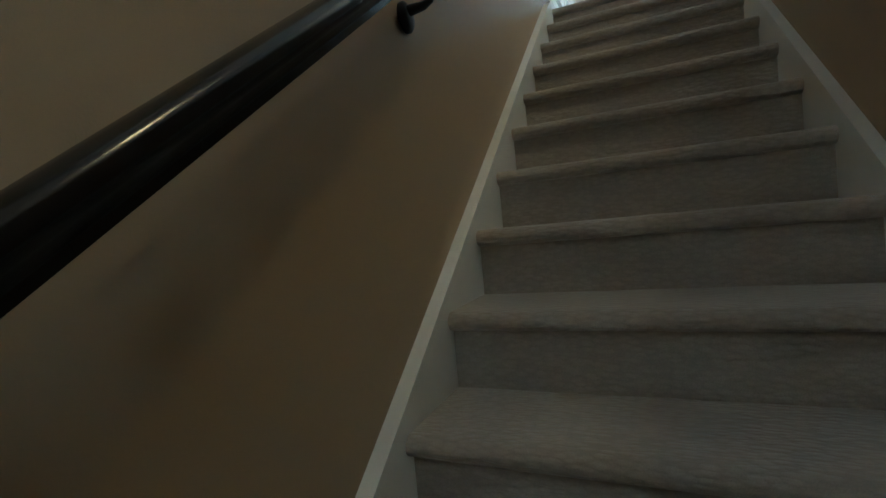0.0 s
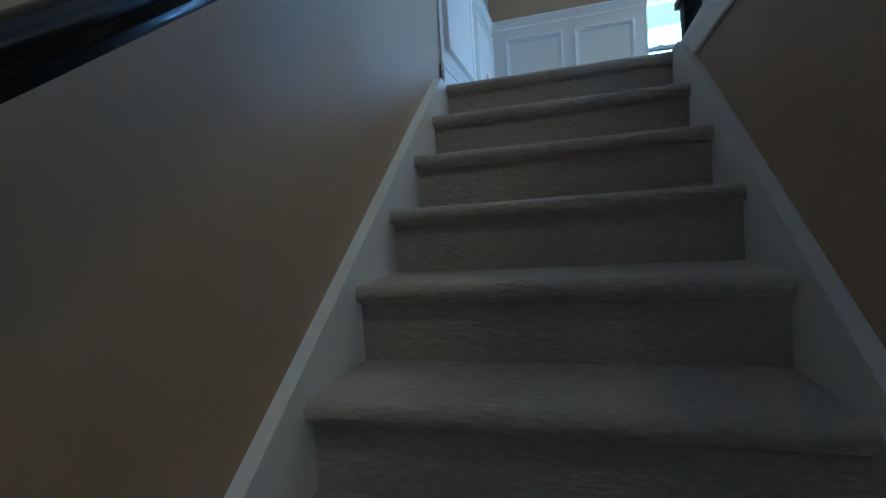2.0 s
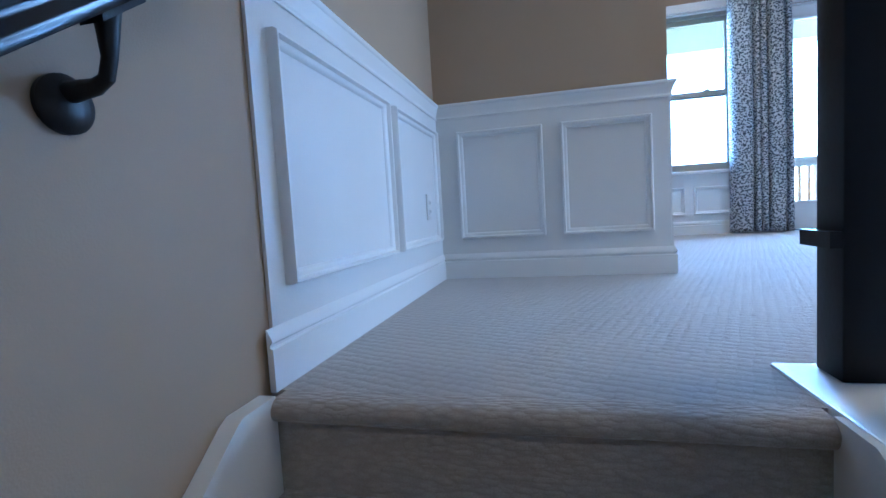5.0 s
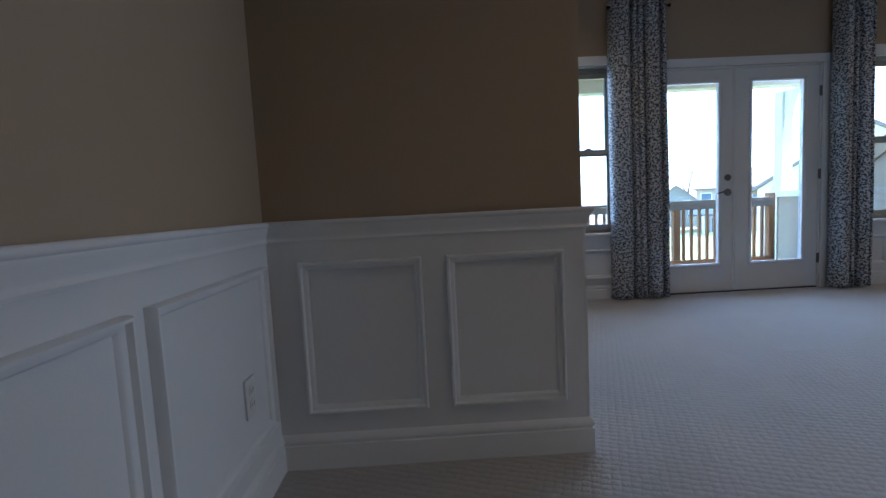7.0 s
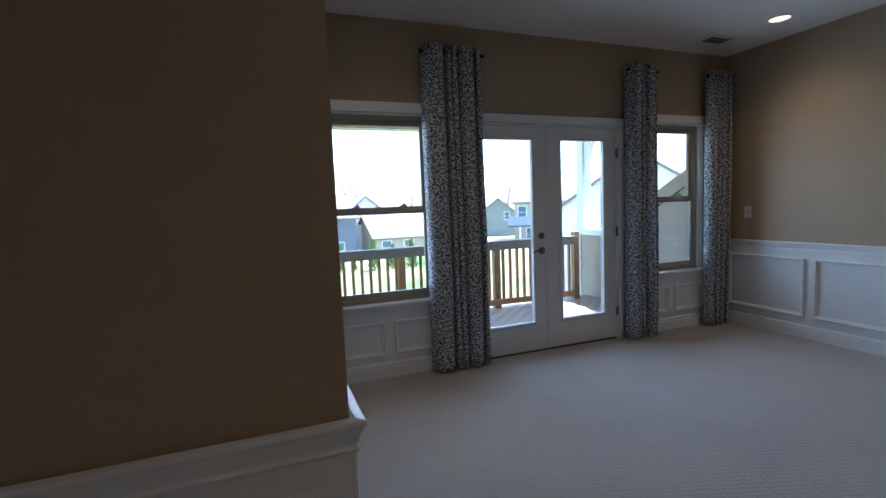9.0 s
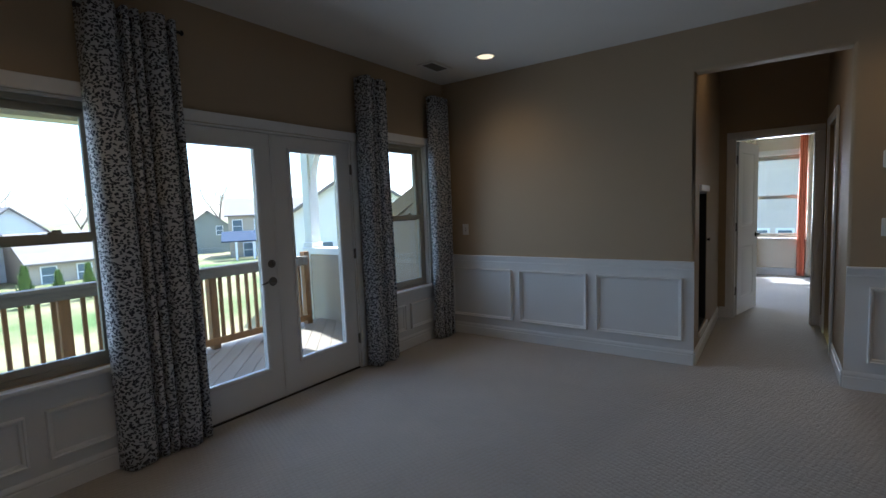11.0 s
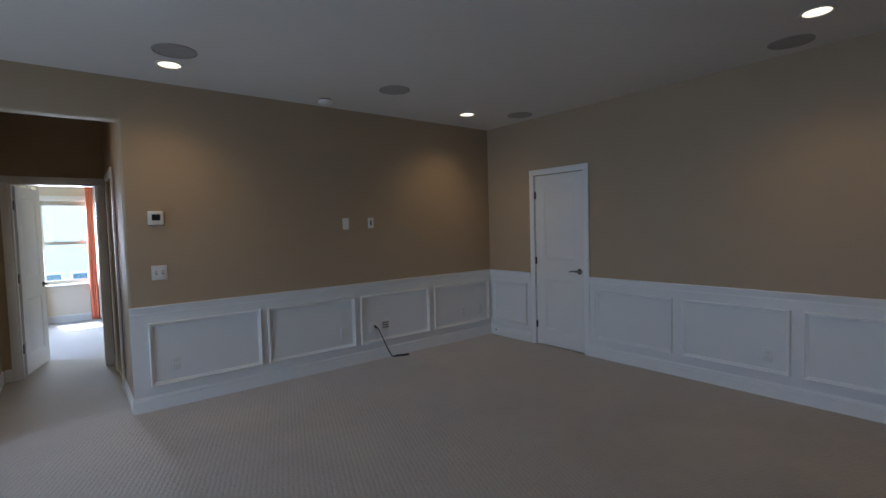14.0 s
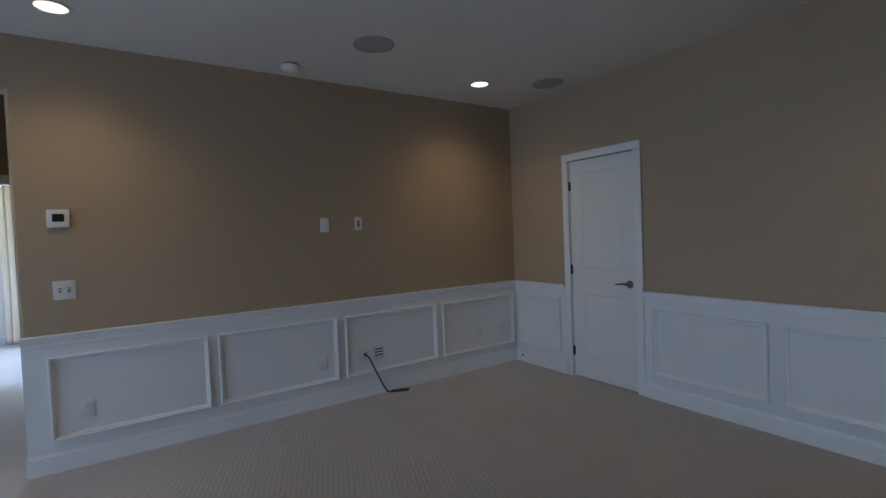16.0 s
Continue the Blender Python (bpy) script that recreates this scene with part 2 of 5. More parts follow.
RAILWOOD = timber("treated_pine", (0.34, 0.18, 0.07), along=(12, 12, 1.5))
GREYWOOD = timber("greyed_pine", (0.29, 0.245, 0.19), along=(1.5, 14, 14))
SIDING = painted("cream_siding", (0.34, 0.283, 0.205), rough=0.6, grain=50, depth=0.3, spots=0.05)
OUTWHITE = painted("outdoor_white", (0.8, 0.8, 0.78), rough=0.55, grain=40, depth=0.2)
SOFFIT = painted("soffit_vinyl", (0.66, 0.62, 0.52), rough=0.5, grain=40, depth=0.1)
BLUESIDING = painted("blue_siding", (0.150, 0.155, 0.175), rough=0.7, grain=3, depth=0.3)
GREYSIDING = painted("grey_siding", (0.60, 0.52, 0.43), rough=0.7, grain=3, depth=0.3)
GREENSIDING = painted("sage_siding", (0.25, 0.265, 0.225), rough=0.7, grain=3, depth=0.3)
TANSIDING = painted("tan_siding", (0.44, 0.37, 0.275), rough=0.7, grain=3, depth=0.3)
SHINGLE = painted("roof_shingle", (0.24, 0.205, 0.175), rough=0.9, grain=8, depth=0.8, spots=0.15, blotch=4)
CREAMSIDING = painted("pale_cream_siding", (0.84, 0.79, 0.69), rough=0.7, grain=3, depth=0.3)
BLUEROOF = painted("blue_roof", (0.018, 0.034, 0.065), rough=0.85, grain=8, depth=0.6)
DARKGLASS = painted("window_dark", (0.13, 0.17, 0.20), rough=0.1, grain=4, depth=0.02)
LEAF = painted("conifer_leaf", (0.17, 0.24, 0.06), rough=0.8, grain=30, depth=0.5, spots=0.25, blotch=6)
BARK = painted("bark", (0.17, 0.13, 0.10), rough=0.9, grain=20, depth=0.8, spots=0.15)
GRASS = lawn("lawn_grass")
GLASS = clear_glass("window_glass")
LAMPGLOW = glowing("lamp_glow", (1.0, 0.70, 0.38), 0.32)
DARKSTAIN = painted("dark_stain", (0.007, 0.007, 0.009), rough=0.42, grain=90, depth=0.15, spots=0.1)
DARKSTAIN.node_tree.nodes["Principled BSDF"].inputs["Specular IOR Level"].default_value = 0.15
RUBBER = painted("black_rubber", (0.012, 0.012, 0.012), rough=0.55, grain=80)

# ---- builders ----


def flat(u, v, z):
    return (u, v, z)


def on_north(u, v, z):
    return (u, NORTH - v, z)


def on_south(u, v, z):
    return (u, SOUTH + v, z)


def on_east(u, v, z):
    return (EAST - v, u, z)


def on_west(u, v, z):
    return (WEST + v, u, z)


def on_stub(u, v, z):
    return (u, STUB_Y - v, z)


def on_stub_side(u, v, z):
    return (STUB_X + v, u, z)


class Build:
    """A mesh in the making; at() lays local along, out, up into the world."""

    def __init__(self, at=flat):
        self.bm, self.at = bmesh.new(), at

    def face(self, vs):
        return self.bm.faces.new(vs)

    def box(self, u0, v0, z0, u1, v1, z1, bevel=0.0, seg=1):
        v = [self.bm.verts.new(self.at(u, w, z)) for z in (z0, z1) for w in (v0, v1) for u in (u0, u1)]
        fs = [self.face([v[i] for i in q]) for q in ((0, 1, 3, 2), (4, 6, 7, 5), (0, 4, 5, 1), (2, 3, 7, 6), (0, 2, 6, 4), (1, 5, 7, 3))]
        if bevel:
            edges = list({e for f in fs for e in f.edges})
            bmesh.ops.bevel(self.bm, geom=edges, offset=bevel, segments=seg, affect="EDGES", profile=0.5)
        return self

    def prism(self, profile, u0, u1, m0=0.0, m1=0.0):
        """Extrude a profile of (out, up) along the wall; m0 and m1 mitre its ends."""
        a = [self.bm.verts.new(self.at(u0 - m0 * v, v, z)) for v, z in profile]
        b = [self.bm.verts.new(self.at(u1 + m1 * v, v, z)) for v, z in profile]
        n = len(profile)
        for i in range(n):
            self.face([a[i], a[(i + 1) % n], b[(i + 1) % n], b[i]])
        self.face(a)
        self.face(b[::-1])
        return self

    def poly(self, points, low, high):
        """A flat outline of (x, y) given height."""
        a = [self.bm.verts.new(self.at(x, y, low)) for x, y in points]
        b = [self.bm.verts.new(self.at(x, y, high)) for x, y in points]
        n = len(points)
        for i in range(n):
            self.face([a[i], a[(i + 1) % n], b[(i + 1) % n], b[i]])
        self.face(a[::-1])
        self.face(b)
        return self

    def tube(self, path, radius, sides=10, flatten=1.0):
        """A round bar along a path of points."""
        pts = [Vector(self.at(*p)) for p in path]
        rings = []
        for i, p in enumerate(pts):
            way = (pts[min(i + 1, len(pts) - 1)] - pts[max(i - 1, 0)]).normalized()
            side = way.cross(Vector((0, 0, 1)))
            side = side.normalized() if side.length > 1e-3 else Vector((1, 0, 0))
            up = side.cross(way).normalized()
            r = radius[i] if isinstance(radius, (list, tuple)) else radius
            rings.append([self.bm.verts.new(p + r * (math.cos(a) * side + flatten * math.sin(a) * up)) for a in [2 * math.pi * k / sides for k in range(sides)]])
        for a, b in zip(rings, rings[1:]):
            for k in range(sides):
                self.face([a[k], a[(k + 1) % sides], b[(k + 1) % sides], b[k]])
        self.face(rings[0][::-1])
        self.face(rings[-1])
        return self

    def lathe(self, centre, axis, profile, sides=24):
        """Turn a profile of (radius, along) about an axis through centre, in world terms."""
        c, w = Vector(centre), Vector(axis).normalized()
        s = w.orthogonal().normalized()
        q = w.cross(s)
        rings = []
        for r, d in profile:
            if r < 1e-5:
                rings.append([self.bm.verts.new(c + w * d)])
            else:
                rings.append([self.bm.verts.new(c + w * d + r * (math.cos(a) * s + math.sin(a) * q)) for a in [2 * math.pi * k / sides for k in range(sides)]])
        for a, b in zip(rings, rings[1:]):
            for k in range(sides):
                ring = [a[k % len(a)], a[(k + 1) % len(a)], b[(k + 1) % len(b)], b[k % len(b)]]
                ring = list(dict.fromkeys(ring))
                if len(ring) > 2:
                    self.face(ring)
        for ring, flip in ((rings[0], True), (rings[-1], False)):
            if len(ring) > 2:
                self.face(ring[::-1] if flip else ring)
        return self

    def cells(self, us, zs, v0, v1, holes):
        """A wall between v0 and v1 whose cells inside a hole (u0, u1, z0, z1) are left open."""
        us = sorted({*us, *[h[0] for h in holes], *[h[1] for h in holes]})
        zs = sorted({*zs, *[h[2] for h in holes], *[h[3] for h in holes]})
        us = [u for u in us if us[0] <= u <= us[-1]]

        def solid(i, j):
            if not (0 <= i < len(us) - 1 and 0 <= j < len(zs) - 1):
                return False
            u, z = (us[i] + us[i + 1]) / 2, (zs[j] + zs[j + 1]) / 2
            return not any(a < u < b and c < z < d for a, b, c, d in holes)

        cache = {}

        def vert(i, j, side):
            key = (i, j, side)
            if key not in cache:
                cache[key] = self.bm.verts.new(self.at(us[i], (v0, v1)[side], zs[j]))
            return cache[key]

        for i in range(len(us) - 1):
            for j in range(len(zs) - 1):
                if not solid(i, j):
                    continue
                for s in (0, 1):
                    self.face([vert(i, j, s), vert(i + 1, j, s), vert(i + 1, j + 1, s), vert(i, j + 1, s)])
                for di, dj, e in ((-1, 0, ((i, j), (i, j + 1))), (1, 0, ((i + 1, j), (i + 1, j + 1))), (0, -1, ((i, j), (i + 1, j))), (0, 1, ((i, j + 1), (i + 1, j + 1)))):
                    if not solid(i + di, j + dj):
                        (a, b), (c, d) = e
                        self.face([vert(a, b, 0), vert(c, d, 0), vert(c, d, 1), vert(a, b, 1)])
        return self


def smooth(mesh, angle=38):
    bm = bmesh.new()
    bm.from_mesh(mesh)
    for f in bm.faces:
        f.smooth = True
    for e in bm.edges:
        if len(e.link_faces) == 2 and e.calc_face_angle(0) > radians(angle):
            e.smooth = False
    bm.to_mesh(mesh)
    bm.free()


def part(name, b, mat, parent=None, label="", round_off=True):
    """Link a finished build as ONE mesh object, under a thing or a part."""
    bm = b.bm if isinstance(b, Build) else b
    bmesh.ops.recalc_face_normals(bm, faces=bm.faces)
    mesh = bpy.data.meshes.new(name)
    bm.to_mesh(mesh)
    bm.free()
    mesh.materials.append(mat)
    if round_off:
        smooth(mesh)
    ob = new(name, mesh)
    if parent is not None:
        ob.parent = parent
        if parent.type == "EMPTY" or parent.location.length > 0:
            ob.matrix_parent_inverse = parent.matrix_basis.inverted()
    if label:
        ob["label"] = label
    return ob


def thing(name, place, label, category, group="", kind=""):
    ob = new(name)
    ob.location = place
    ob.empty_display_size = 0.1
    return tagged(ob, label, category, group, kind)


def setting(name, b, mat, label, category="wall"):
    return tagged(part(name, b, mat, round_off=False), label, category, kind="structure")


# ---- large structure ----
W1 = (1.38, 2.24, 0.60, 2.05)
W2 = (4.33, 5.14, 0.60, 2.05)
FD = (2.535, 4.085, -0.02, 2.005)
CD = (4.005, 4.695, -0.02, 2.055)
HD = (0.785, 1.505, -0.02, 2.045)
BW = (0.66, 1.46, 0.66, 2.10)
NICHE = (5.78, 6.32, 0.215, 1.46)

b = Build(on_north)
b.cells([STUB_X - 0.12, EAST + 0.14], [-0.3, CEIL + 0.1], -0.16, 0.0, [W1, W2, FD])
wall_north = setting("wall_north", b, WALL, "tan painted wall with two windows and double doors")
b = Build(on_east)
b.cells([SOUTH - 0.12, NORTH], [-0.3, RAIL_TOP, CEIL + 0.3], -0.12, 0.0, [(HALL_S, HALL_N, -0.3, HALL_TOP)])
nose = [e for e in b.bm.edges if all(abs(v.co.x - EAST) < 1e-4 and v.co.z > RAIL_TOP - 1e-3 and v.co.z < HALL_TOP + 1e-3 and HALL_S - 1e-3 < v.co.y < HALL_N + 1e-3 for v in e.verts)
        and (abs(e.verts[0].co.y - e.verts[1].co.y) < 1e-4 or min(v.co.z for v in e.verts) > HALL_TOP - 1e-3)]
bmesh.ops.bevel(b.bm, geom=nose, offset=0.022, segments=5, affect="EDGES", profile=0.5)
wall_east = setting("wall_east", b, WALL, "tan painted wall with a tall hall opening")
b = Build(on_south)
b.cells([-0.135, EAST], [-0.3, CEIL + 0.1], -0.12, 0.0, [CD])
wall_south = setting("wall_south", b, WALL, "tan painted wall with a closet door")
b = Build(on_west)
b.cells([-4.82, STUB_Y], [LOW - 0.1, CEIL + 0.1], -0.12, 0.0, [])
wall_west = setting("wall_west", b, WALL, "tan painted wall running along the stairs")
b = Build(on_stub)
b.cells([-0.135, STUB_X], [-0.3, CEIL + 0.1], -0.12, 0.0, [])
wall_stub = setting("wall_stub", b, WALL, "tan painted wall facing the stair head")
b = Build(on_stub_side)
b.cells([STUB_Y + 0.12, NORTH], [-0.3, CEIL + 0.1], -0.12, 0.0, [])
wall_stub_side = setting("wall_stub_side", b, WALL, "tan painted return wall beside the window")

# stairwell below the floor
b = Build()
b.box(STAIR_R, -4.70, LOW - 0.1, 1.10, 0.0, -0.020)
wall_stair = setting("wall_stair", b, WALL, "tan painted wall under the stair balustrade")
b = Build()
b.box(-0.135, -4.82, LOW - 0.1, 1.10, -4.70, -0.3)
wall_stair_foot = setting("wall_stair_foot", b, WALL, "tan painted wall at the stair foot")
b = Build()
b.box(WEST, -4.70, -0.30, STAIR_R, SOUTH - 0.12, -0.18)
setting("ceiling_stair_foot", b, CEILING, "white ceiling over the stair foot", "ceiling")
b = Build()
b.box(WEST, -4.70, LOW - 0.1, STAIR_R, -RUN * (STEPS - 1) + 0.03, LOW)
setting("floor_stair_foot", b, STEPCARPET, "beige carpet at the stair foot", "floor")

# carpets
b = Build()
b.at = lambda u, v, z: (u, z, v)
b.cells([WEST, HALL_E + 0.14], [SOUTH, NORTH], -0.22, 0.0, [(WEST, 1.10, SOUTH, 0.06), (EAST, HALL_E + 0.14, SOUTH, HALL_S), (EAST, HALL_E + 0.14, HALL_N, NORTH), (WEST, STUB_X, STUB_Y, NORTH)])
floor = setting("floor", b, CARPET, "beige patterned loop carpet over the whole room", "floor")
b = Build()
b.box(HALL_E + 0.14, BED_S, -0.22, BED_E, BED_N, 0.0)
setting("floor_bedroom", b, CARPET, "beige carpet in the far bedroom", "floor")
b = Build()
b.at = lambda u, v, z: (u, z, v)
b.cells([-0.135, EAST + 0.12], [SOUTH - 0.12, NORTH + 0.16], CEIL, CEIL + 0.14, [])
ceiling = setting("ceiling", b, CEILING, "flat matt white ceiling", "ceiling")

# hall and bedroom
b = Build()
b.at = lambda u, v, z: (u, HALL_N + v, z)
b.cells([EAST + 0.12, HALL_E], [-0.1, 2.98], 0.0, 0.12, [NICHE])
wall_hall_north = setting("wall_hall_north", b, WALL, "tan painted hall wall with a low black niche")
b = Build()
b.at = lambda u, v, z: (u, HALL_S - v, z)
b.cells([EAST + 0.12, HALL_E], [-0.1, 2.98], 0.0, 0.12, [(6.35, 7.10, -0.1, 2.05)])
setting("wall_hall_south", b, WALL, "tan painted hall wall with a doorway")
b = Build()
b.at = lambda u, v, z: (HALL_E + v, u, z)
b.cells([BED_S - 0.12, BED_N + 0.12], [-0.1, 2.98], 0.0, 0.12, [HD])
setting("wall_hall_end", b, WALL, "tan painted wall with the open bedroom door")
b = Build()
b.box(EAST + 0.12, HALL_S - 0.12, 2.98, HALL_E, HALL_N + 0.12, 3.08)
setting("ceiling_hall", b, CEILING, "white hall ceiling", "ceiling")
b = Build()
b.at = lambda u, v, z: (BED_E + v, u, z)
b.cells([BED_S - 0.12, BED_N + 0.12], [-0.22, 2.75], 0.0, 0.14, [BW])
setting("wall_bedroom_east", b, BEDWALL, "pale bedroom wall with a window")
# the north wall's opening is unseen, added to brighten the bedroom
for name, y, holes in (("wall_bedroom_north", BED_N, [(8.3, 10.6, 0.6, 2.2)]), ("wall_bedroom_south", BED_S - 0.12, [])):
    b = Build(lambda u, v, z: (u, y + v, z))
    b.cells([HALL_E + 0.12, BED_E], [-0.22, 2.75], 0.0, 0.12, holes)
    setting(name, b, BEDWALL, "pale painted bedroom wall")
b = Build()
b.box(HALL_E + 0.12, BED_S - 0.12, 2.75, BED_E + 0.14, BED_N + 0.12, 2.87)
setting("ceiling_bedroom", b, CEILING, "white bedroom ceiling", "ceiling")
# unseen closet shell, added to stop outdoor light leaking past the closet door
b = Build()
b.at = lambda u, v, z: (u, z, v)
b.cells([3.5, 5.2], [-4.6, SOUTH - 0.12], -0.3, -0.004, [])
setting("floor_closet", b, CARPET, "beige carpet in the closet", "floor")
b = Build()
b.box(3.38, -4.72, -0.3, 5.32, -4.60, 2.6)
b.box(3.38, -4.60, -0.3, 3.50, SOUTH - 0.121, 2.6)
b.box(5.20, -4.60, -0.3, 5.32, SOUTH - 0.121, 2.6)
setting("wall_closet", b, WALL, "tan painted closet walls")
b = Build()
b.box(3.38, -4.72, 2.6, 5.32, SOUTH - 0.121, 2.7)
setting("ceiling_closet", b, CEILING, "white closet ceiling", "ceiling")
b = Build()
b.box(CD[0], SOUTH - 0.12, -0.2, CD[1], SOUTH, -0.002)
setting("floor_closet_sill", b, CARPET, "carpet under the closet door", "floor")
# room behind the hall doorway
b = Build()
b.box(6.23, -0.6, -0.1, 7.22, HALL_S - 0.60, 2.6)
setting("wall_side_room", b, WALL, "tan painted wall of the side room")

# ---- wainscot ----
RAIL = [(0.009, 0.806), (0.015, 0.806), (0.017, 0.812), (0.013, 0.818), (0.013, 0.824), (0.017, 0.832), (0.019, 0.844), (0.026, 0.856), (0.026, 0.861), (0.031, 0.865), (0.033, 0.872), (0.031, 0.878), (0.028, 0.880), (0.009, 0.880)]
BASE = [(0.009, 0.0), (0.022, 0.0), (0.022, 0.086), (0.016, 0.089), (0.016, 0.095), (0.021, 0.099), (0.021, 0.107), (0.016, 0.116), (0.012, 0.124), (0.009, 0.126)]
STICK = ((0.0, 0.0), (0.0, 0.018), (0.004, 0.026), (0.010, 0.026), (0.014, 0.014), (0.022, 0.012), (0.027, 0.006), (0.030, 0.0))


def frame_moulding(at, u0, u1, z0, z1, out=0.009):
    """Mitred picture-frame moulding on a wall."""
    b = Build(at)
    loops = []
    for d, h in STICK:
        loops.append([b.bm.verts.new(at(u, out + h, z)) for u, z in ((u0 + d, z0 + d), (u1 - d, z0 + d), (u1 - d, z1 - d), (u0 + d, z1 - d))])
    for a, c in zip(loops, loops[1:]):
        for k in range(4):
            b.face([a[k], a[(k + 1) % 4], c[(k + 1) % 4], c[k]])
    return b


def wainscot(name, at, place, board, rails, bases, panels, label):
    """White panelling: board, chair rail, baseboard and framed panels."""
    t = thing(name, place, label, "wainscot", kind="structure")
    for u0, u1, z1 in board:
        b = Build(at)
        b.box(u0, 0.001, 0.0, u1, 0.009, z1)
        part("panel_board", b, PANEL, t, round_off=False)
    for u0, u1, m0, m1 in rails:
        part("chair_rail", Build(at).prism(RAIL, u0, u1, m0, m1), TRIM, t)
    for u0, u1, m0, m1 in bases:
        part("baseboard", Build(at).prism(BASE, u0, u1, m0, m1), TRIM, t)
    for u0, u1, z0, z1 in panels:
        part("panel_moulding", frame_moulding(at, u0, u1, z0, z1), TRIM, t)
    return t


P0, P1 = 0.203, 0.737
wainscot("wainscot_west", on_west, (0, 0.8, 0), [(0.070, STUB_Y - 0.009, RAIL_TOP - 0.004)], [(0.070, STUB_Y, 0, -1)], [(0.045, STUB_Y, 0, -1)],
         [(0.130, 0.828, P0, P1), (0.892, 1.520, P0, P1)], "white framed wainscot on the wall at the stair head")
wainscot("wainscot_stub", on_stub, (0.5, STUB_Y, 0), [(WEST + 0.009, STUB_X, RAIL_TOP - 0.004)], [(WEST, STUB_X, -1, 1)], [(WEST, STUB_X, -1, 1)],
         [(0.100, 0.520, P0, P1), (0.604, 1.010, P0, P1)], "white wainscot with two framed panels under tan paint")
wainscot("wainscot_stub_side", on_stub_side, (STUB_X, 3.0, 0), [(STUB_Y - 0.009, NORTH - 0.009, RAIL_TOP - 0.004)], [(STUB_Y, NORTH, 1, -1)], [(STUB_Y, NORTH, 1, -1)],
         [(1.72, 2.46, P0, P1), (2.55, 3.29, P0, P1), (3.38, 4.02, P0, P1)], "white framed wainscot on the return wall")
wainscot("wainscot_north", on_north, (3.3, NORTH, 0), [(STUB_X + 0.009, 1.30, RAIL_TOP - 0.004), (1.30, 2.32, 0.575), (2.32, 2.462, RAIL_TOP - 0.004), (4.157, 4.25, RAIL_TOP - 0.004), (4.25, 5.22, 0.575), (5.22, EAST - 0.009, RAIL_TOP - 0.004)],
         [(STUB_X, 1.298, -1, 0), (2.322, 2.460, 0, 0), (4.159, 4.248, 0, 0), (5.222, EAST, 0, -1)], [(STUB_X, 2.460, -1, 0), (4.159, EAST, 0, -1)],
         [(1.37, 1.78, 0.19, 0.45), (1.86, 2.26, 0.19, 0.45), (4.32, 4.70, 0.19, 0.45), (4.78, 5.16, 0.19, 0.45)], "white wainscot with low framed panels under the windows")
wainscot("wainscot_east", on_east, (EAST, 2.9, 0), [(HALL_N, NORTH - 0.009, RAIL_TOP - 0.004)], [(HALL_N, NORTH, 0, -1)], [(HALL_N, NORTH, 0, -1)],
         [(1.740, 2.460, P0, P1), (2.548, 3.243, P0, P1), (3.332, 4.070, P0, P1)], "white wainscot with three framed panels between window and hall")
wainscot("wainscot_media", on_east, (EAST, -1.3, 0), [(SOUTH + 0.009, HALL_S, RAIL_TOP - 0.004)], [(SOUTH, HALL_S, -1, 0)], [(SOUTH, HALL_S, -1, 0)],
         [(-0.338, 0.576, P0, P1), (-1.330, -0.402, P0, P1), (-2.342, -1.401, P0, P1), (-3.345, -2.415, P0, P1)], "white wainscot with four framed panels and wall outlets")
wainscot("wainscot_south", on_south, (3.0, SOUTH, 0), [(1.125, 3.945, RAIL_TOP - 0.004), (4.765, EAST - 0.009, RAIL_TOP - 0.004)], [(1.125, 3.935, 0, 0), (4.775, EAST, 0, -1)], [(1.125, 3.935, 0, 0), (4.775, EAST, 0, -1)],
         [(1.17, 2.012, P0, P1), (2.098, 2.944, P0, P1), (3.030, 3.862, P0, P1), (4.835, 5.425, P0, P1)], "white framed wainscot either side of the closet door")


def hall_base(name, at, spans):
    t = thing(name, at(spans[0][0], 0, 0), "white baseboard along the hall wall", "baseboard", kind="structure")
    for u0, u1 in spans:
        part("baseboard", Build(at).prism(BASE, u0, u1), TRIM, t)


hall_base("baseboard_hall_north", lambda u, v, z: (u, HALL_N + 0.009 - v, z), [(EAST + 0.004, HALL_E)])
hall_base("baseboard_hall_south", lambda u, v, z: (u, HALL_S - 0.009 + v, z), [(EAST + 0.004, 6.28), (7.17, HALL_E)])
hall_base("baseboard_hall_end", lambda u, v, z: (HALL_E + 0.009 - v, u, z), [(HALL_S + 0.016, HD[0] - 0.068), (HD[1] + 0.068, HALL_N - 0.016)])
hall_base("baseboard_bedroom", lambda u, v, z: (BED_E + 0.009 - v, u, z), [(BED_S, BED_N)])

# ---- stairs ----
stairs = thing("staircase", (0.48, -1.8, LOW), "carpeted staircase with rounded nosings between white skirt boards", "staircase")


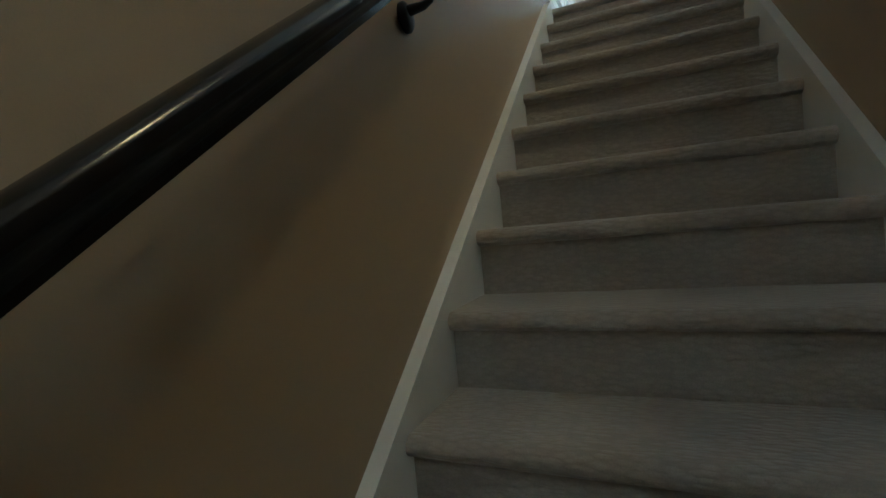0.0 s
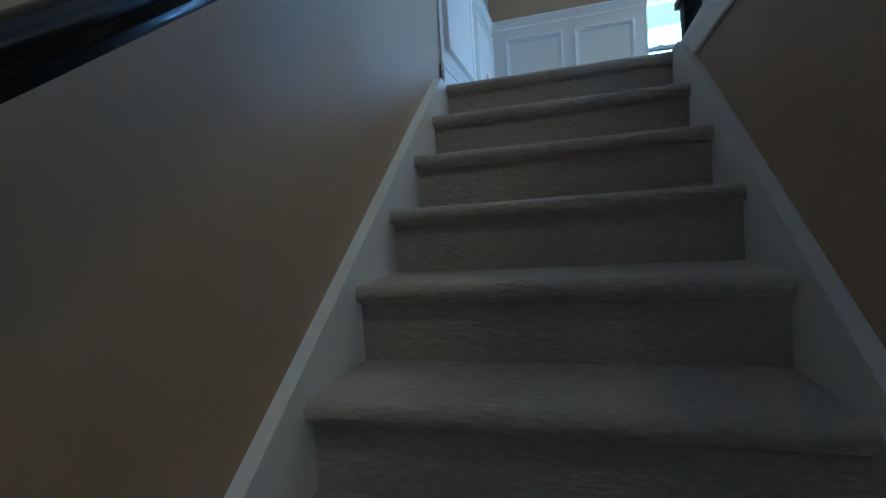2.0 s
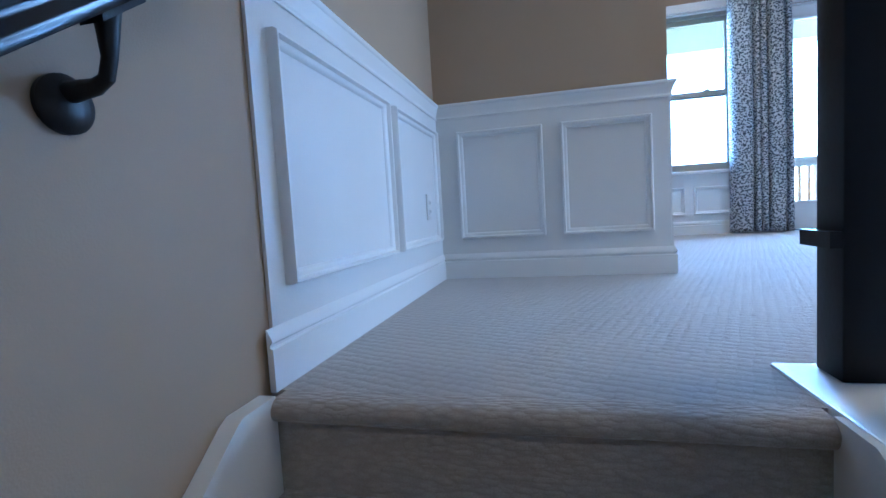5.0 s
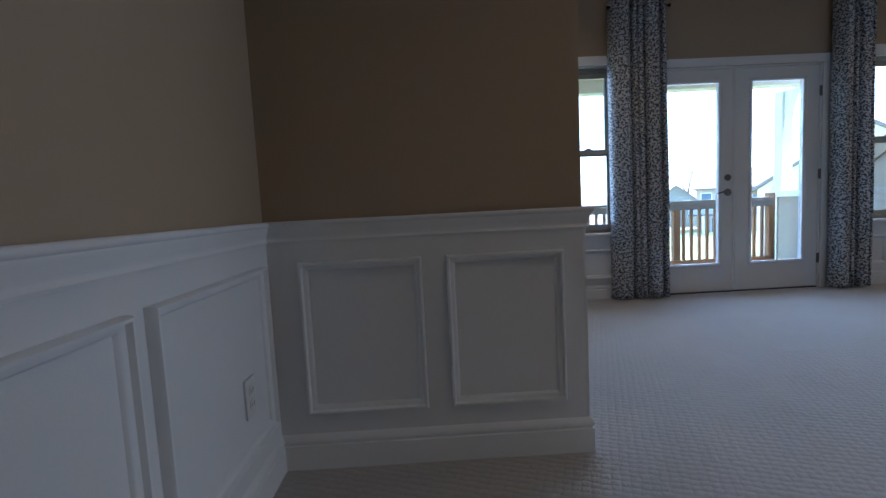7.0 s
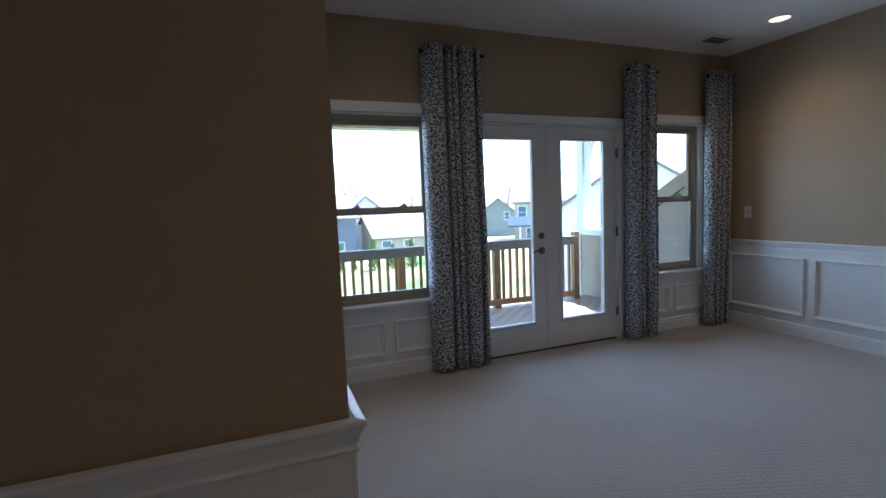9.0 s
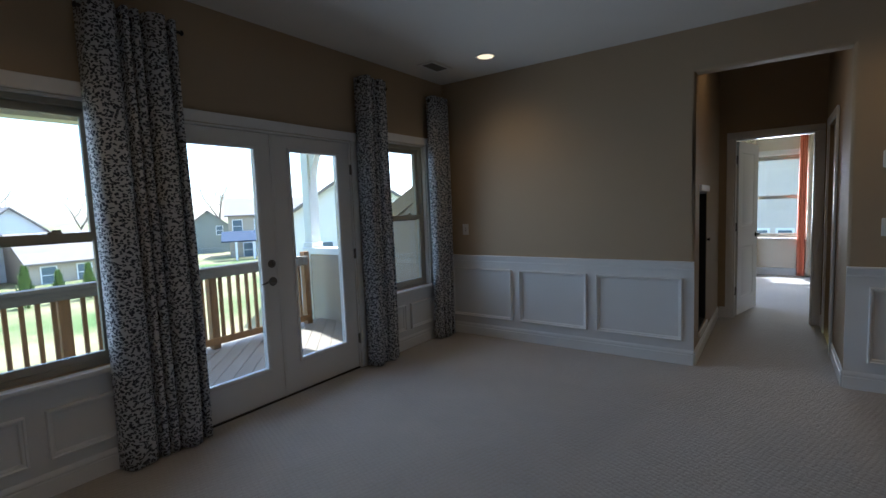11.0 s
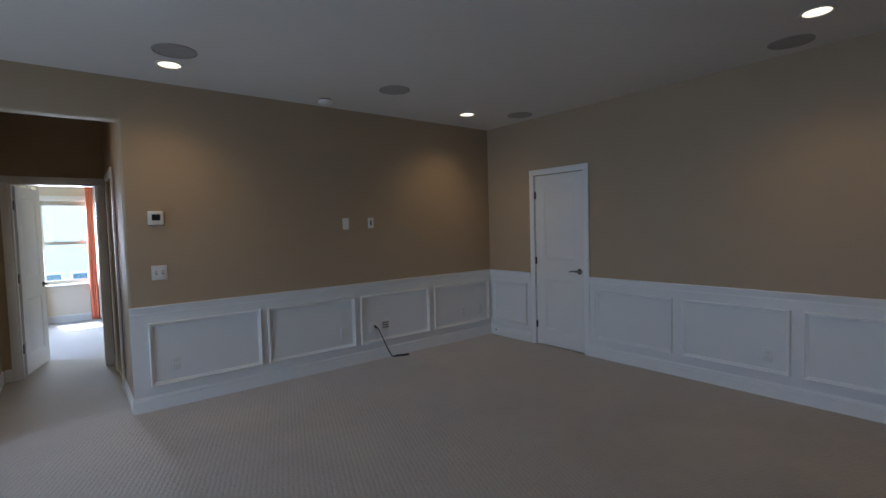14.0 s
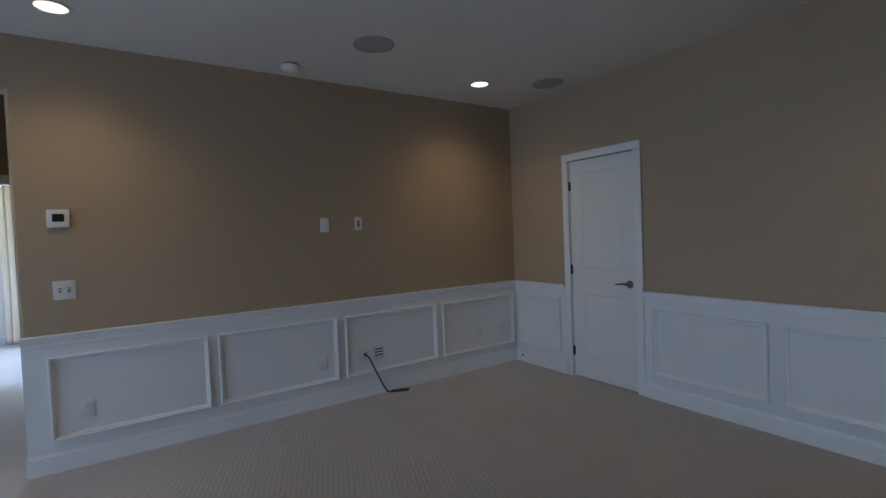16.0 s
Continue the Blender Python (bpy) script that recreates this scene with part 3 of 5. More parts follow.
def step_mesh(deep=RUN + 0.034):
    """One carpeted riser and tread; the nosing front is at y = 0 and the tread at z = 0."""
    prof = [(0.030, -RISE - 0.004), (0.030, -0.048)]
    for k in range(9):
        a = radians(-95 - 170 * k / 8)
        prof.append((0.024 + 0.024 * math.cos(a), -0.0235 + 0.0235 * math.sin(a)))
    prof += [(0.058, 0.0), (deep, 0.0), (deep, -0.03), (0.06, -0.05), (0.06, -RISE - 0.004)]
    bm = bmesh.new()
    cols = 24
    rings = []
    for i in range(cols + 1):
        x = 0.019 + 0.927 * i / cols
        ring = []
        for j, (y, z) in enumerate(prof):
            wob = 0.0022 * noise.noise(Vector((x * 9, j * 1.3, 4.0))) if 1 < j < 13 else 0.0
            ring.append(bm.verts.new((x, y + wob, z + wob * 0.7)))
        rings.append(ring)
    n = len(prof)
    for a, c in zip(rings, rings[1:]):
        for j in range(n):
            bm.faces.new([a[j], a[(j + 1) % n], c[(j + 1) % n], c[j]])
    bm.faces.new(rings[0])
    bm.faces.new(rings[-1][::-1])
    return bm


first = part("step", step_mesh(), STEPCARPET, None)
part("step", step_mesh(0.064), STEPCARPET, stairs)
for k in range(1, STEPS):
    ob = first if k == 1 else new("step", first.data)
    ob.parent = stairs
    ob.matrix_parent_inverse = stairs.matrix_basis.inverted()
    ob.location = (0, -RUN * k, -RISE * k)


def skirt(x0, x1):
    """A sloping skirt board cut level at the top and foot."""
    up = 0.048
    slope = RISE / RUN
    top_y = -0.085
    pts = [(0.02, -0.19), (0.02, 0.004), (top_y + 0.01, 0.004), (top_y - 0.01, -0.006)]
    y_end = -RUN * (STEPS - 1) - 0.12
    pts += [(y_end, slope * y_end - 0.02 + up), (y_end, LOW), (-RUN * (STEPS - 1) + 0.25, LOW)]
    b = Build(lambda u, v, z: (u, v, z))
    b.prism(pts, x0, x1)
    return b


part("skirt_board", skirt(WEST + 0.001, 0.021), PANEL, stairs, "white sloping skirt board")
part("skirt_board", skirt(0.944, STAIR_R - 0.001), PANEL, stairs, "white sloping skirt board")

# wall handrail
SLOPE = RISE / RUN
handrail = thing("handrail", (0.08, -1.9, 0.85 - 1.9 * SLOPE), "glossy black wall handrail on round iron brackets", "handrail")


def rail_profile():
    out = []
    for k in range(15):
        a = radians(-50 + 280 * k / 14)
        out.append((0.031 * math.cos(a), 0.046 + 0.029 * math.sin(a)))
    out += [(-0.018, 0.016), (-0.018, 0.005), (0.018, 0.005), (0.018, 0.016)]
    return out


def slope_rail(x, y0, y1, at0):
    b = Build()
    ends = []
    for y in (y0, y1):
        ends.append([b.bm.verts.new((x + u, y, at0 + SLOPE * y + w * 1.04 + 0.012)) for u, w in rail_profile()])
    n = len(ends[0])
    for i in range(n):
        b.face([ends[0][i], ends[0][(i + 1) % n], ends[1][(i + 1) % n], ends[1][i]])
    b.face(ends[0])
    b.face(ends[1][::-1])
    return b


part("rail", slope_rail(0.078, -3.62, -0.06, 0.800), BLACKGLOSS, handrail, "glossy black wooden rail")
for y in (-3.35, -2.05, -0.30):
    z = 0.800 + SLOPE * y
    b = Build()
    b.lathe((WEST, y, z - 0.085), (1, 0, 0), [(0.036, 0.001), (0.036, 0.008), (0.030, 0.014), (0.012, 0.018), (0.0, 0.018)], 28)
    rose = part("bracket_rose", b, BLACKIRON, handrail, "round black iron rose")
    b = Build()
    b.tube([(WEST + 0.012, y, z - 0.072), (0.040, y, z - 0.070), (0.056, y, z - 0.062), (0.063, y, z - 0.040), (0.066, y, z + 0.018)], [0.014, 0.010, 0.009, 0.009, 0.016], 12)
    b.prism([(y - 0.030, z + 0.008 - 0.030 * SLOPE), (y + 0.030, z + 0.008 + 0.030 * SLOPE), (y + 0.030, z + 0.018 + 0.030 * SLOPE), (y - 0.030, z + 0.018 - 0.030 * SLOPE)], 0.060, 0.092)
    part("bracket_arm", b, BLACKIRON, handrail, "curved black iron bracket arm")

# balustrade on the stair edge
balustrade = thing("balustrade", (1.04, -1.6, 0.0), "white square balusters with a dark newel along the stair edge", "balustrade")
b = Build()
b.box(0.956, SOUTH + 0.002, -0.018, 1.142, 0.262, 0.007, 0.006, 2)
part("cap", b, TRIM, balustrade, "white painted cap board")
b = Build()
b.at = lambda u, v, z: (STAIR_R - v, u, z)
b.prism([(0.0, -0.092), (0.010, -0.092), (0.014, -0.086), (0.012, -0.078), (0.015, -0.064), (0.011, -0.046), (0.014, -0.036), (0.020, -0.024), (0.021, -0.018), (0.0, -0.018)], SOUTH + 0.002, -0.004)
part("apron", b, TRIM, balustrade, "white moulded apron under the cap")
NX, NY, NA = 1.064, 0.192, 0.042
b = Build()
b.box(NX - NA, NY - NA, 0.007, NX + NA, NY + NA, 0.88, 0.004, 2)
newel = part("newel_post", b, DARKSTAIN, balustrade, "dark square newel post with collar and cap")
b = Build()
b.poly([(NX - NA - 0.018, NY - NA + 0.002), (NX + NA + 0.018, NY - NA + 0.002), (NX + NA + 0.018, NY + NA + 0.018), (NX - NA - 0.018, NY + NA + 0.018)], 0.238, 0.266)
part("newel_collar", b, DARKSTAIN, newel)
b = Build()
b.box(NX - NA - 0.02, NY - NA - 0.02, 0.88, NX + NA + 0.02, NY + NA + 0.02, 0.905, 0.006, 2)
part("newel_cap", b, DARKSTAIN, newel)
b = Build()
b.at = lambda u, v, z: (1.082 + v, u, z)
b.prism([(-0.030, 0.790), (0.030, 0.790), (0.034, 0.815), (0.026, 0.838), (0.0, 0.845), (-0.026, 0.838), (-0.034, 0.815)], SOUTH + 0.002, NY - NA)
part("top_rail", b, DARKSTAIN, balustrade, "dark wooden top rail")
b = Build()
b.box(-0.016, -0.016, 0.0, 0.016, 0.016, 0.784, 0.002)
baluster = part("baluster", b, TRIM, None)
k, y = 0, 0.045
while y > SOUTH + 0.06:
    ob = baluster if k == 0 else new("baluster", baluster.data)
    ob.parent = balustrade
    ob.matrix_parent_inverse = balustrade.matrix_basis.inverted()
    ob.location = (1.082, y, 0.007)
    k, y = k + 1, y - 0.122


# ---- windows ----
def double_hung(name, at, place, u0, u1, z0, z1, label, locks=True, side=0.08, cat="window"):
    """Two sashes in a vinyl frame, white casing and stool; v is positive into the room."""
    t = thing(name, place, label, cat, kind="structure")
    mid = z0 + (z1 - z0) * 0.49
    b = Build(at)
    b.cells([u0, u1], [z0, z1], -0.115, -0.035, [(u0 + 0.035, u1 - 0.035, z0 + 0.03, z1 - 0.04)])
    part("window_frame", b, VINYL, t, "almond vinyl frame")
    for nm, a, c, v0, v1 in (("upper_sash", mid - 0.025, z1 - 0.041, -0.105, -0.075), ("lower_sash", z0 + 0.031, mid + 0.030, -0.073, -0.043)):
        b = Build(at)
        b.cells([u0 + 0.036, u1 - 0.036], [a, c], v0, v1, [(u0 + 0.075, u1 - 0.075, a + 0.042, c - 0.042)])
        sash = part(nm, b, VINYL, t)
        b = Build(at)
        b.box(u0 + 0.073, (v0 + v1) / 2 - 0.002, a + 0.040, u1 - 0.073, (v0 + v1) / 2 + 0.002, c - 0.040)
        pane = part("pane", b, GLASS, sash, round_off=False)
        pane.visible_shadow = False
    if locks:
        for f in (0.28, 0.72):
            u = u0 + (u1 - u0) * f
            b = Build(at)
            b.box(u - 0.03, -0.070, mid + 0.030, u + 0.03, -0.046, mid + 0.040, 0.003)
            b.box(u - 0.012, -0.062, mid + 0.040, u + 0.028, -0.050, mid + 0.050, 0.003)
            part("sash_lock", b, VINYL, t)
    for nm, c in (("jamb", (u0 - 0.002, u0 + 0.010, z0, z1)), ("jamb", (u1 - 0.010, u1 + 0.002, z0, z1)), ("head_jamb", (u0, u1, z1 - 0.010, z1 + 0.002))):
        b = Build(at)
        b.box(c[0], -0.034, c[2], c[1], 0.003, c[3])
        part(nm, b, TRIM, t, round_off=False)
    b = Build(at)
    b.box(u0 - side, 0.001, z0 - 0.001, u0 - 0.003, 0.021, z1 + 0.003, 0.003)
    part("side_casing", b, TRIM, t)
    b = Build(at)
    b.box(u1 + 0.003, 0.001, z0 - 0.001, u1 + side, 0.021, z1 + 0.003, 0.003)
    part("side_casing", b, TRIM, t)
    b = Build(at)
    b.box(u0 - side, 0.001, z1 + 0.004, u1 + side, 0.024, z1 + 0.080, 0.003)
    part("head_casing", b, TRIM, t)
    b = Build(at)
    b.box(u0 - side - 0.03, -0.034, z0 - 0.026, u1 + side + 0.03, 0.060, z0 - 0.001, 0.006, 2)
    part("window_sill", b, TRIM, t)
    return t


double_hung("window_1", on_north, (1.8, NORTH, 0.6), *W1, "double-hung window with almond sashes and white casing")
double_hung("window_2", on_north, (4.7, NORTH, 0.6), *W2, "double-hung window beside the room corner")
double_hung("window_3", lambda u, v, z: (BED_E - v, u, z), (BED_E, 1.05, 0.66), *BW, "bright double-hung bedroom window")


# ---- doors ----
def casing(t, at, u0, u1, z1, w=0.068):
    for a, c in ((u0 - w, u0), (u1, u1 + w)):
        b = Build(at)
        b.box(a, 0.002, 0.0, c, 0.020, z1, 0.004, 2)
        part("side_casing", b, TRIM, t)
    b = Build(at)
    b.box(u0 - w, 0.002, z1 + 0.001, u1 + w, 0.022, z1 + w, 0.004, 2)
    part("head_casing", b, TRIM, t)


def lever(at, u, z, v, turn, mat, parent):
    """A round rose with a curved lever pointing along turn."""
    p0, p1 = Vector(at(u, v, z)), Vector(at(u, v + 1, z))
    b = Build()
    b.lathe(p0, p1 - p0, [(0.033, 0.0), (0.033, 0.006), (0.028, 0.011), (0.013, 0.014), (0.011, 0.040), (0.0, 0.042)], 24)
    rose = part("handle", b, mat, parent, "lever handle on a round rose")
    b = Build(at)
    b.tube([(u, v + 0.040, z), (u + turn * 0.03, v + 0.046, z + 0.004), (u + turn * 0.06, v + 0.044, z + 0.006), (u + turn * 0.09, v + 0.042, z - 0.002), (u + turn * 0.115, v + 0.042, z - 0.006)], [0.010, 0.010, 0.008, 0.007, 0.006], 10)
    part("lever", b, mat, rose)


def hinge(at, u, z, v, mat, parent):
    b = Build(at)
    b.tube([(u, v, z - 0.045), (u, v, z + 0.045)], 0.007, 10)
    b.box(u - 0.016, v - 0.004, z - 0.042, u + 0.016, v + 0.002, z + 0.042)
    part("hinge", b, mat, parent)


def panelled_leaf(at, u0, u1, z0, z1, v, parent, thick=0.035):
    """A moulded two-panel door leaf with its face at v."""
    b = Build(at)
    wide = u1 - u0
    s = 0.125 * wide / 0.69
    tops = [(u0 + s, u1 - s, z0 + 0.19, z0 + 0.80), (u0 + s, u1 - s, z0 + 1.03, z1 - 0.115)]
    b.cells([u0, u1], [z0, z1], v - thick, v, [(a + 0.002, c - 0.002, d + 0.002, e - 0.002) for a, c, d, e in tops])
    leaf = part("door_leaf", b, DOORWHITE, parent, "white moulded two-panel door leaf", round_off=False)
    for a, c, d, e in tops:
        b = Build(at)
        rings = []
        for off, depth in ((0.0, 0.0), (0.006, -0.002), (0.014, -0.010), (0.030, -0.011), (0.050, -0.003)):
            rings.append([b.bm.verts.new(at(u, v + depth, z)) for u, z in ((a + off, d + off), (c - off, d + off), (c - off, e - off), (a + off, e - off))])
        for r0, r1 in zip(rings, rings[1:]):
            for k in range(4):
                b.face([r0[k], r0[(k + 1) % 4], r1[(k + 1) % 4], r1[k]])
        b.face(rings[-1])
        back = [b.bm.verts.new(at(u, v - thick + 0.006, z)) for u, z in ((a, d), (c, d), (c, e), (a, e))]
        b.face(back[::-1])
        for k in range(4):
            b.face([back[k], back[(k + 1) % 4], rings[0][(k + 1) % 4], rings[0][k]])
        part("door_panel", b, DOORWHITE, leaf)
    return leaf


closet = thing("door_1", (4.35, SOUTH, 0), "closed white two-panel closet door with a nickel lever", "door", kind="structure")
casing(closet, on_south, CD[0] - 0.002, CD[1] + 0.002, CD[3])
panelled_leaf(on_south, CD[0] + 0.006, CD[1] - 0.006, 0.012, CD[3] - 0.006, -0.004, closet)
b = Build(on_south)
for c in ((CD[0] - 0.001, CD[0] + 0.003, 0.0, CD[3]), (CD[1] - 0.003, CD[1] + 0.001, 0.0, CD[3])):
    b.box(c[0], -0.118, c[2], c[1], 0.001, c[3])
b.box(CD[0] + 0.003, -0.07, 0.0, CD[1] - 0.003, -0.045, 2.055)
part("door_jamb", b, TRIM, closet, round_off=False)
lever(on_south, 4.070, 0.925, -0.004, 1, NICKEL, closet)
for z in (0.25, 1.03, 1.82):
    hinge(on_south, CD[1] - 0.002, z, 0.004, BRONZE, closet)

# double doors to the deck
french = thing("door_2", (3.31, NORTH, 0), "closed white double doors with tall clear glass panes", "door", kind="structure")
casing(french, on_north, FD[0] + 0.002, FD[1] - 0.002, FD[3], 0.072)
for c in ((FD[0] + 0.001, FD[0] + 0.012, -0.02, FD[3]), (FD[1] - 0.012, FD[1] - 0.001, -0.02, FD[3])):
    b = Build(on_north)
    b.box(c[0], -0.158, c[2], c[1], 0.001, c[3])
    part("door_jamb", b, TRIM, french, round_off=False)
b = Build(on_north)
b.box(FD[0] + 0.013, -0.158, FD[3] - 0.016, FD[1] - 0.013, 0.001, FD[3] - 0.001)
part("head_jamb", b, TRIM, french, round_off=False)
b = Build(on_north)
b.box(FD[0] + 0.013, -0.17, -0.019, FD[1] - 0.013, -0.002, 0.008, 0.003)
part("threshold", b, BRONZE, french)
MEET = 3.308
for u0, u1, glass in ((FD[0] + 0.015, MEET - 0.003, (2.690, 3.163)), (MEET + 0.003, FD[1] - 0.015, (3.458, 3.930))):
    b = Build(on_north)
    b.cells([u0, u1], [0.012, FD[3] - 0.019], -0.060, -0.014, [(glass[0], glass[1], 0.262, 1.873)])
    leaf = part("door_leaf", b, DOORWHITE, french, "white glazed door leaf", round_off=False)
    b = Build(on_north)
    rings = []
    for off, out in ((-0.022, -0.014), (-0.022, -0.004), (-0.014, 0.001), (-0.004, -0.003), (0.006, -0.012), (0.006, -0.030)):
        rings.append([b.bm.verts.new(on_north(u, out, z)) for u, z in ((glass[0] + off, 0.262 + off), (glass[1] - off, 0.262 + off), (glass[1] - off, 1.873 - off), (glass[0] + off, 1.873 - off))])
    for r0, r1 in zip(rings, rings[1:]):
        for k in range(4):
            b.face([r0[k], r0[(k + 1) % 4], r1[(k + 1) % 4], r1[k]])
    part("glazing_bead", b, DOORWHITE, leaf)
    b = Build(on_north)
    b.box(glass[0] + 0.001, -0.040, 0.263, glass[1] - 0.001, -0.034, 1.872)
    pane = part("pane", b, GLASS, leaf, round_off=False)
    pane.visible_shadow = False
b = Build(on_north)
b.box(MEET - 0.022, -0.014, 0.012, MEET - 0.004, -0.004, FD[3] - 0.019, 0.003)
part("astragal", b, DOORWHITE, french)
lever(on_north, 3.243, 0.905, -0.014, -1, NICKEL, french)
b = Build()
b.lathe(on_north(3.243, -0.014, 1.036), (0, -1, 0), [(0.030, 0.0), (0.030, 0.008), (0.024, 0.014), (0.0, 0.015)], 24)
b.box(3.239, NORTH - 0.014, 1.018, 3.247, NORTH + 0.002, 1.054, 0.002)
part("deadbolt", b, NICKEL, french)
for z in (0.27, 1.03, 1.76):
    hinge(on_north, FD[1] - 0.010, z, 0.004, NICKEL, french)


# ---- bedroom door, standing open ----
bed_door = thing("door_3", (HALL_E, 1.15, 0), "white two-panel bedroom door standing open inwards", "door", kind="structure")
casing(bed_door, lambda u, v, z: (HALL_E - v, u, z), HD[0] - 0.002, HD[1] + 0.002, HD[3], 0.072)
for c in ((HD[0] - 0.001, HD[0] + 0.014), (HD[1] - 0.014, HD[1] + 0.001)):
    b = Build()
    b.box(HALL_E - 0.001, c[0], 0.0, HALL_E + 0.121, c[1], HD[3])
    part("door_jamb", b, TRIM, bed_door, round_off=False)
b = Build()
b.box(HALL_E - 0.001, HD[0] + 0.015, HD[3] - 0.014, HALL_E + 0.121, HD[1] - 0.015, HD[3])
part("head_jamb", b, TRIM, bed_door, round_off=False)
HINGE = Vector((HALL_E + 0.115, HD[1] - 0.018, 0))
OPEN = radians(-14)


def at_leaf(u, v, z):
    return (HINGE.x + u * math.cos(OPEN) + v * math.sin(OPEN), HINGE.y + u * math.sin(OPEN) - v * math.cos(OPEN), z)


panelled_leaf(at_leaf, 0.004, 0.695, 0.012, HD[3] - 0.018, 0.018, bed_door)
lever(at_leaf, 0.63, 0.93, 0.018, -1, BRONZE, bed_door)
for z in (0.30, 1.05, 1.82):
    b = Build()
    b.tube([(HALL_E + 0.118, HD[1] - 0.016, z - 0.05), (HALL_E + 0.118, HD[1] - 0.016, z + 0.05)], 0.009, 10)
    b.box(HALL_E + 0.075, HD[1] - 0.020, z - 0.045, HALL_E + 0.118, HD[1] - 0.0145, z + 0.045)
    part("hinge", b, BRONZE, bed_door)
side = thing("door_4", (6.72, HALL_S, 0), "white cased doorway in the hall side wall", "door", kind="structure")
casing(side, lambda u, v, z: (u, HALL_S + v, z), 6.35, 7.10, 2.05)
panelled_leaf(lambda u, v, z: (u, HALL_S + v, z), 6.352, 7.098, 0.012, 2.045, -0.03, side)

# black niche in the hall wall
niche = thing("media_niche", (6.05, HALL_N, 0.215), "low black recessed media niche with a white trim head", "wall niche")
at_niche = lambda u, v, z: (u, HALL_N - v, z)
b = Build(at_niche)
b.cells([NICHE[0] + 0.001, NICHE[1] - 0.001], [NICHE[2] + 0.001, NICHE[3] - 0.001], -0.30, -0.004, [(NICHE[0] + 0.02, NICHE[1] - 0.02, NICHE[2] + 0.02, NICHE[3] - 0.02)])
part("liner", b, BLACKPANEL, niche, round_off=False)
b = Build(at_niche)
b.box(NICHE[0], -0.33, NICHE[2], NICHE[1], -0.301, NICHE[3])
part("back", b, BLACKPANEL, niche, round_off=False)
b = Build(at_niche)
b.box(NICHE[0] - 0.02, 0.001, NICHE[3] + 0.001, NICHE[1] + 0.02, 0.022, NICHE[3] + 0.055, 0.004)
part("head_trim", b, TRIM, niche)
b = Build(at_niche)
b.box(NICHE[0] - 0.02, 0.001, NICHE[2] - 0.045, NICHE[1] + 0.02, 0.016, NICHE[2] - 0.001, 0.004)
part("foot_trim", b, TRIM, niche)
b = Build()
b.lathe((6.34, HALL_N - 0.001, 1.0), (0, -1, 0), [(0.010, 0.0), (0.008, 0.010), (0.014, 0.016), (0.012, 0.026), (0.0, 0.028)], 16)
part("knob", b, BRONZE, niche)


# ---- curtains ----
def drape(name, x0, x1, top, foot, y, fronts, depth, spread, seed, parent, mat, along=0, thick=0.003):
    """A hanging cloth: broad rounded fronts parted by narrow deep valleys, that drift towards the foot."""
    rnd = random.Random(seed)
    fine, rows_ = 14, 34
    total = sum(fronts)
    steps = []
    start = 0.0
    for k, w in enumerate(fronts):
        size, lean, drift = rnd.uniform(0.75, 1.15), rnd.uniform(-0.25, 0.25), rnd.uniform(-1, 1)
        for i in range(fine):
            s = i / fine
            steps.append(((start + w * s) / total, s, min(1.0, 0.45 + w / total * 1.6) * size, lean, drift))
        start += w
    steps.append((1.0, 1.0, 1.0, 0.0, 0.0))
    bm = bmesh.new()
    uvl = bm.loops.layers.uv.new("cloth")
    grid, runs = [], []
    for j in range(rows_ + 1):
        g = j / rows_
        row, run = [], [0.0]
        last = None
        for f, s, size, lean, drift in steps:
            bow = abs(2 * s - 1) ** 4.5
            v = y + depth * size * (2 * bow - 1) + depth * lean * (2 * s - 1) * (1 - bow)
            v += 0.006 * math.sin(7 * g + seed + f * 9) * g + 0.004 * noise.noise(Vector((f * 7 + seed, g * 5, 2.0)))
            mid = (x0 + x1) / 2
            u = mid + (x0 + (x1 - x0) * f - mid) * (1.0 + spread * g) + 0.012 * drift * math.sin(math.pi * s) * g + 0.006 * math.sin(4 * g + seed)
            lift = 0.012 * (1 - bow) * (1 - g) ** 8
            z = top + (foot - top) * g + lift
            if last:
                run.append(run[-1] + math.hypot(u - last[0], v - last[1]))
            last = (u, v)
            row.append(bm.verts.new((u, v, z) if not along else (v, u, z)))
        grid.append(row)
        runs.append(run)
    for j in range(rows_):
        for i in range(len(steps) - 1):
            fc = bm.faces.new([grid[j][i], grid[j][i + 1], grid[j + 1][i + 1], grid[j + 1][i]])
            for lp, (p, q) in zip(fc.loops, ((i, j), (i + 1, j), (i + 1, j + 1), (i, j + 1))):
                lp[uvl].uv = (runs[0][p] + seed * 0.37, (top - foot) * q / rows_)
            fc.smooth = True
    ob = part(name, bm, mat, parent, round_off=False)
    for p in ob.data.polygons:
        p.use_smooth = True
    s = ob.modifiers.new("hem", "SOLIDIFY")
    s.thickness = thick
    return ob


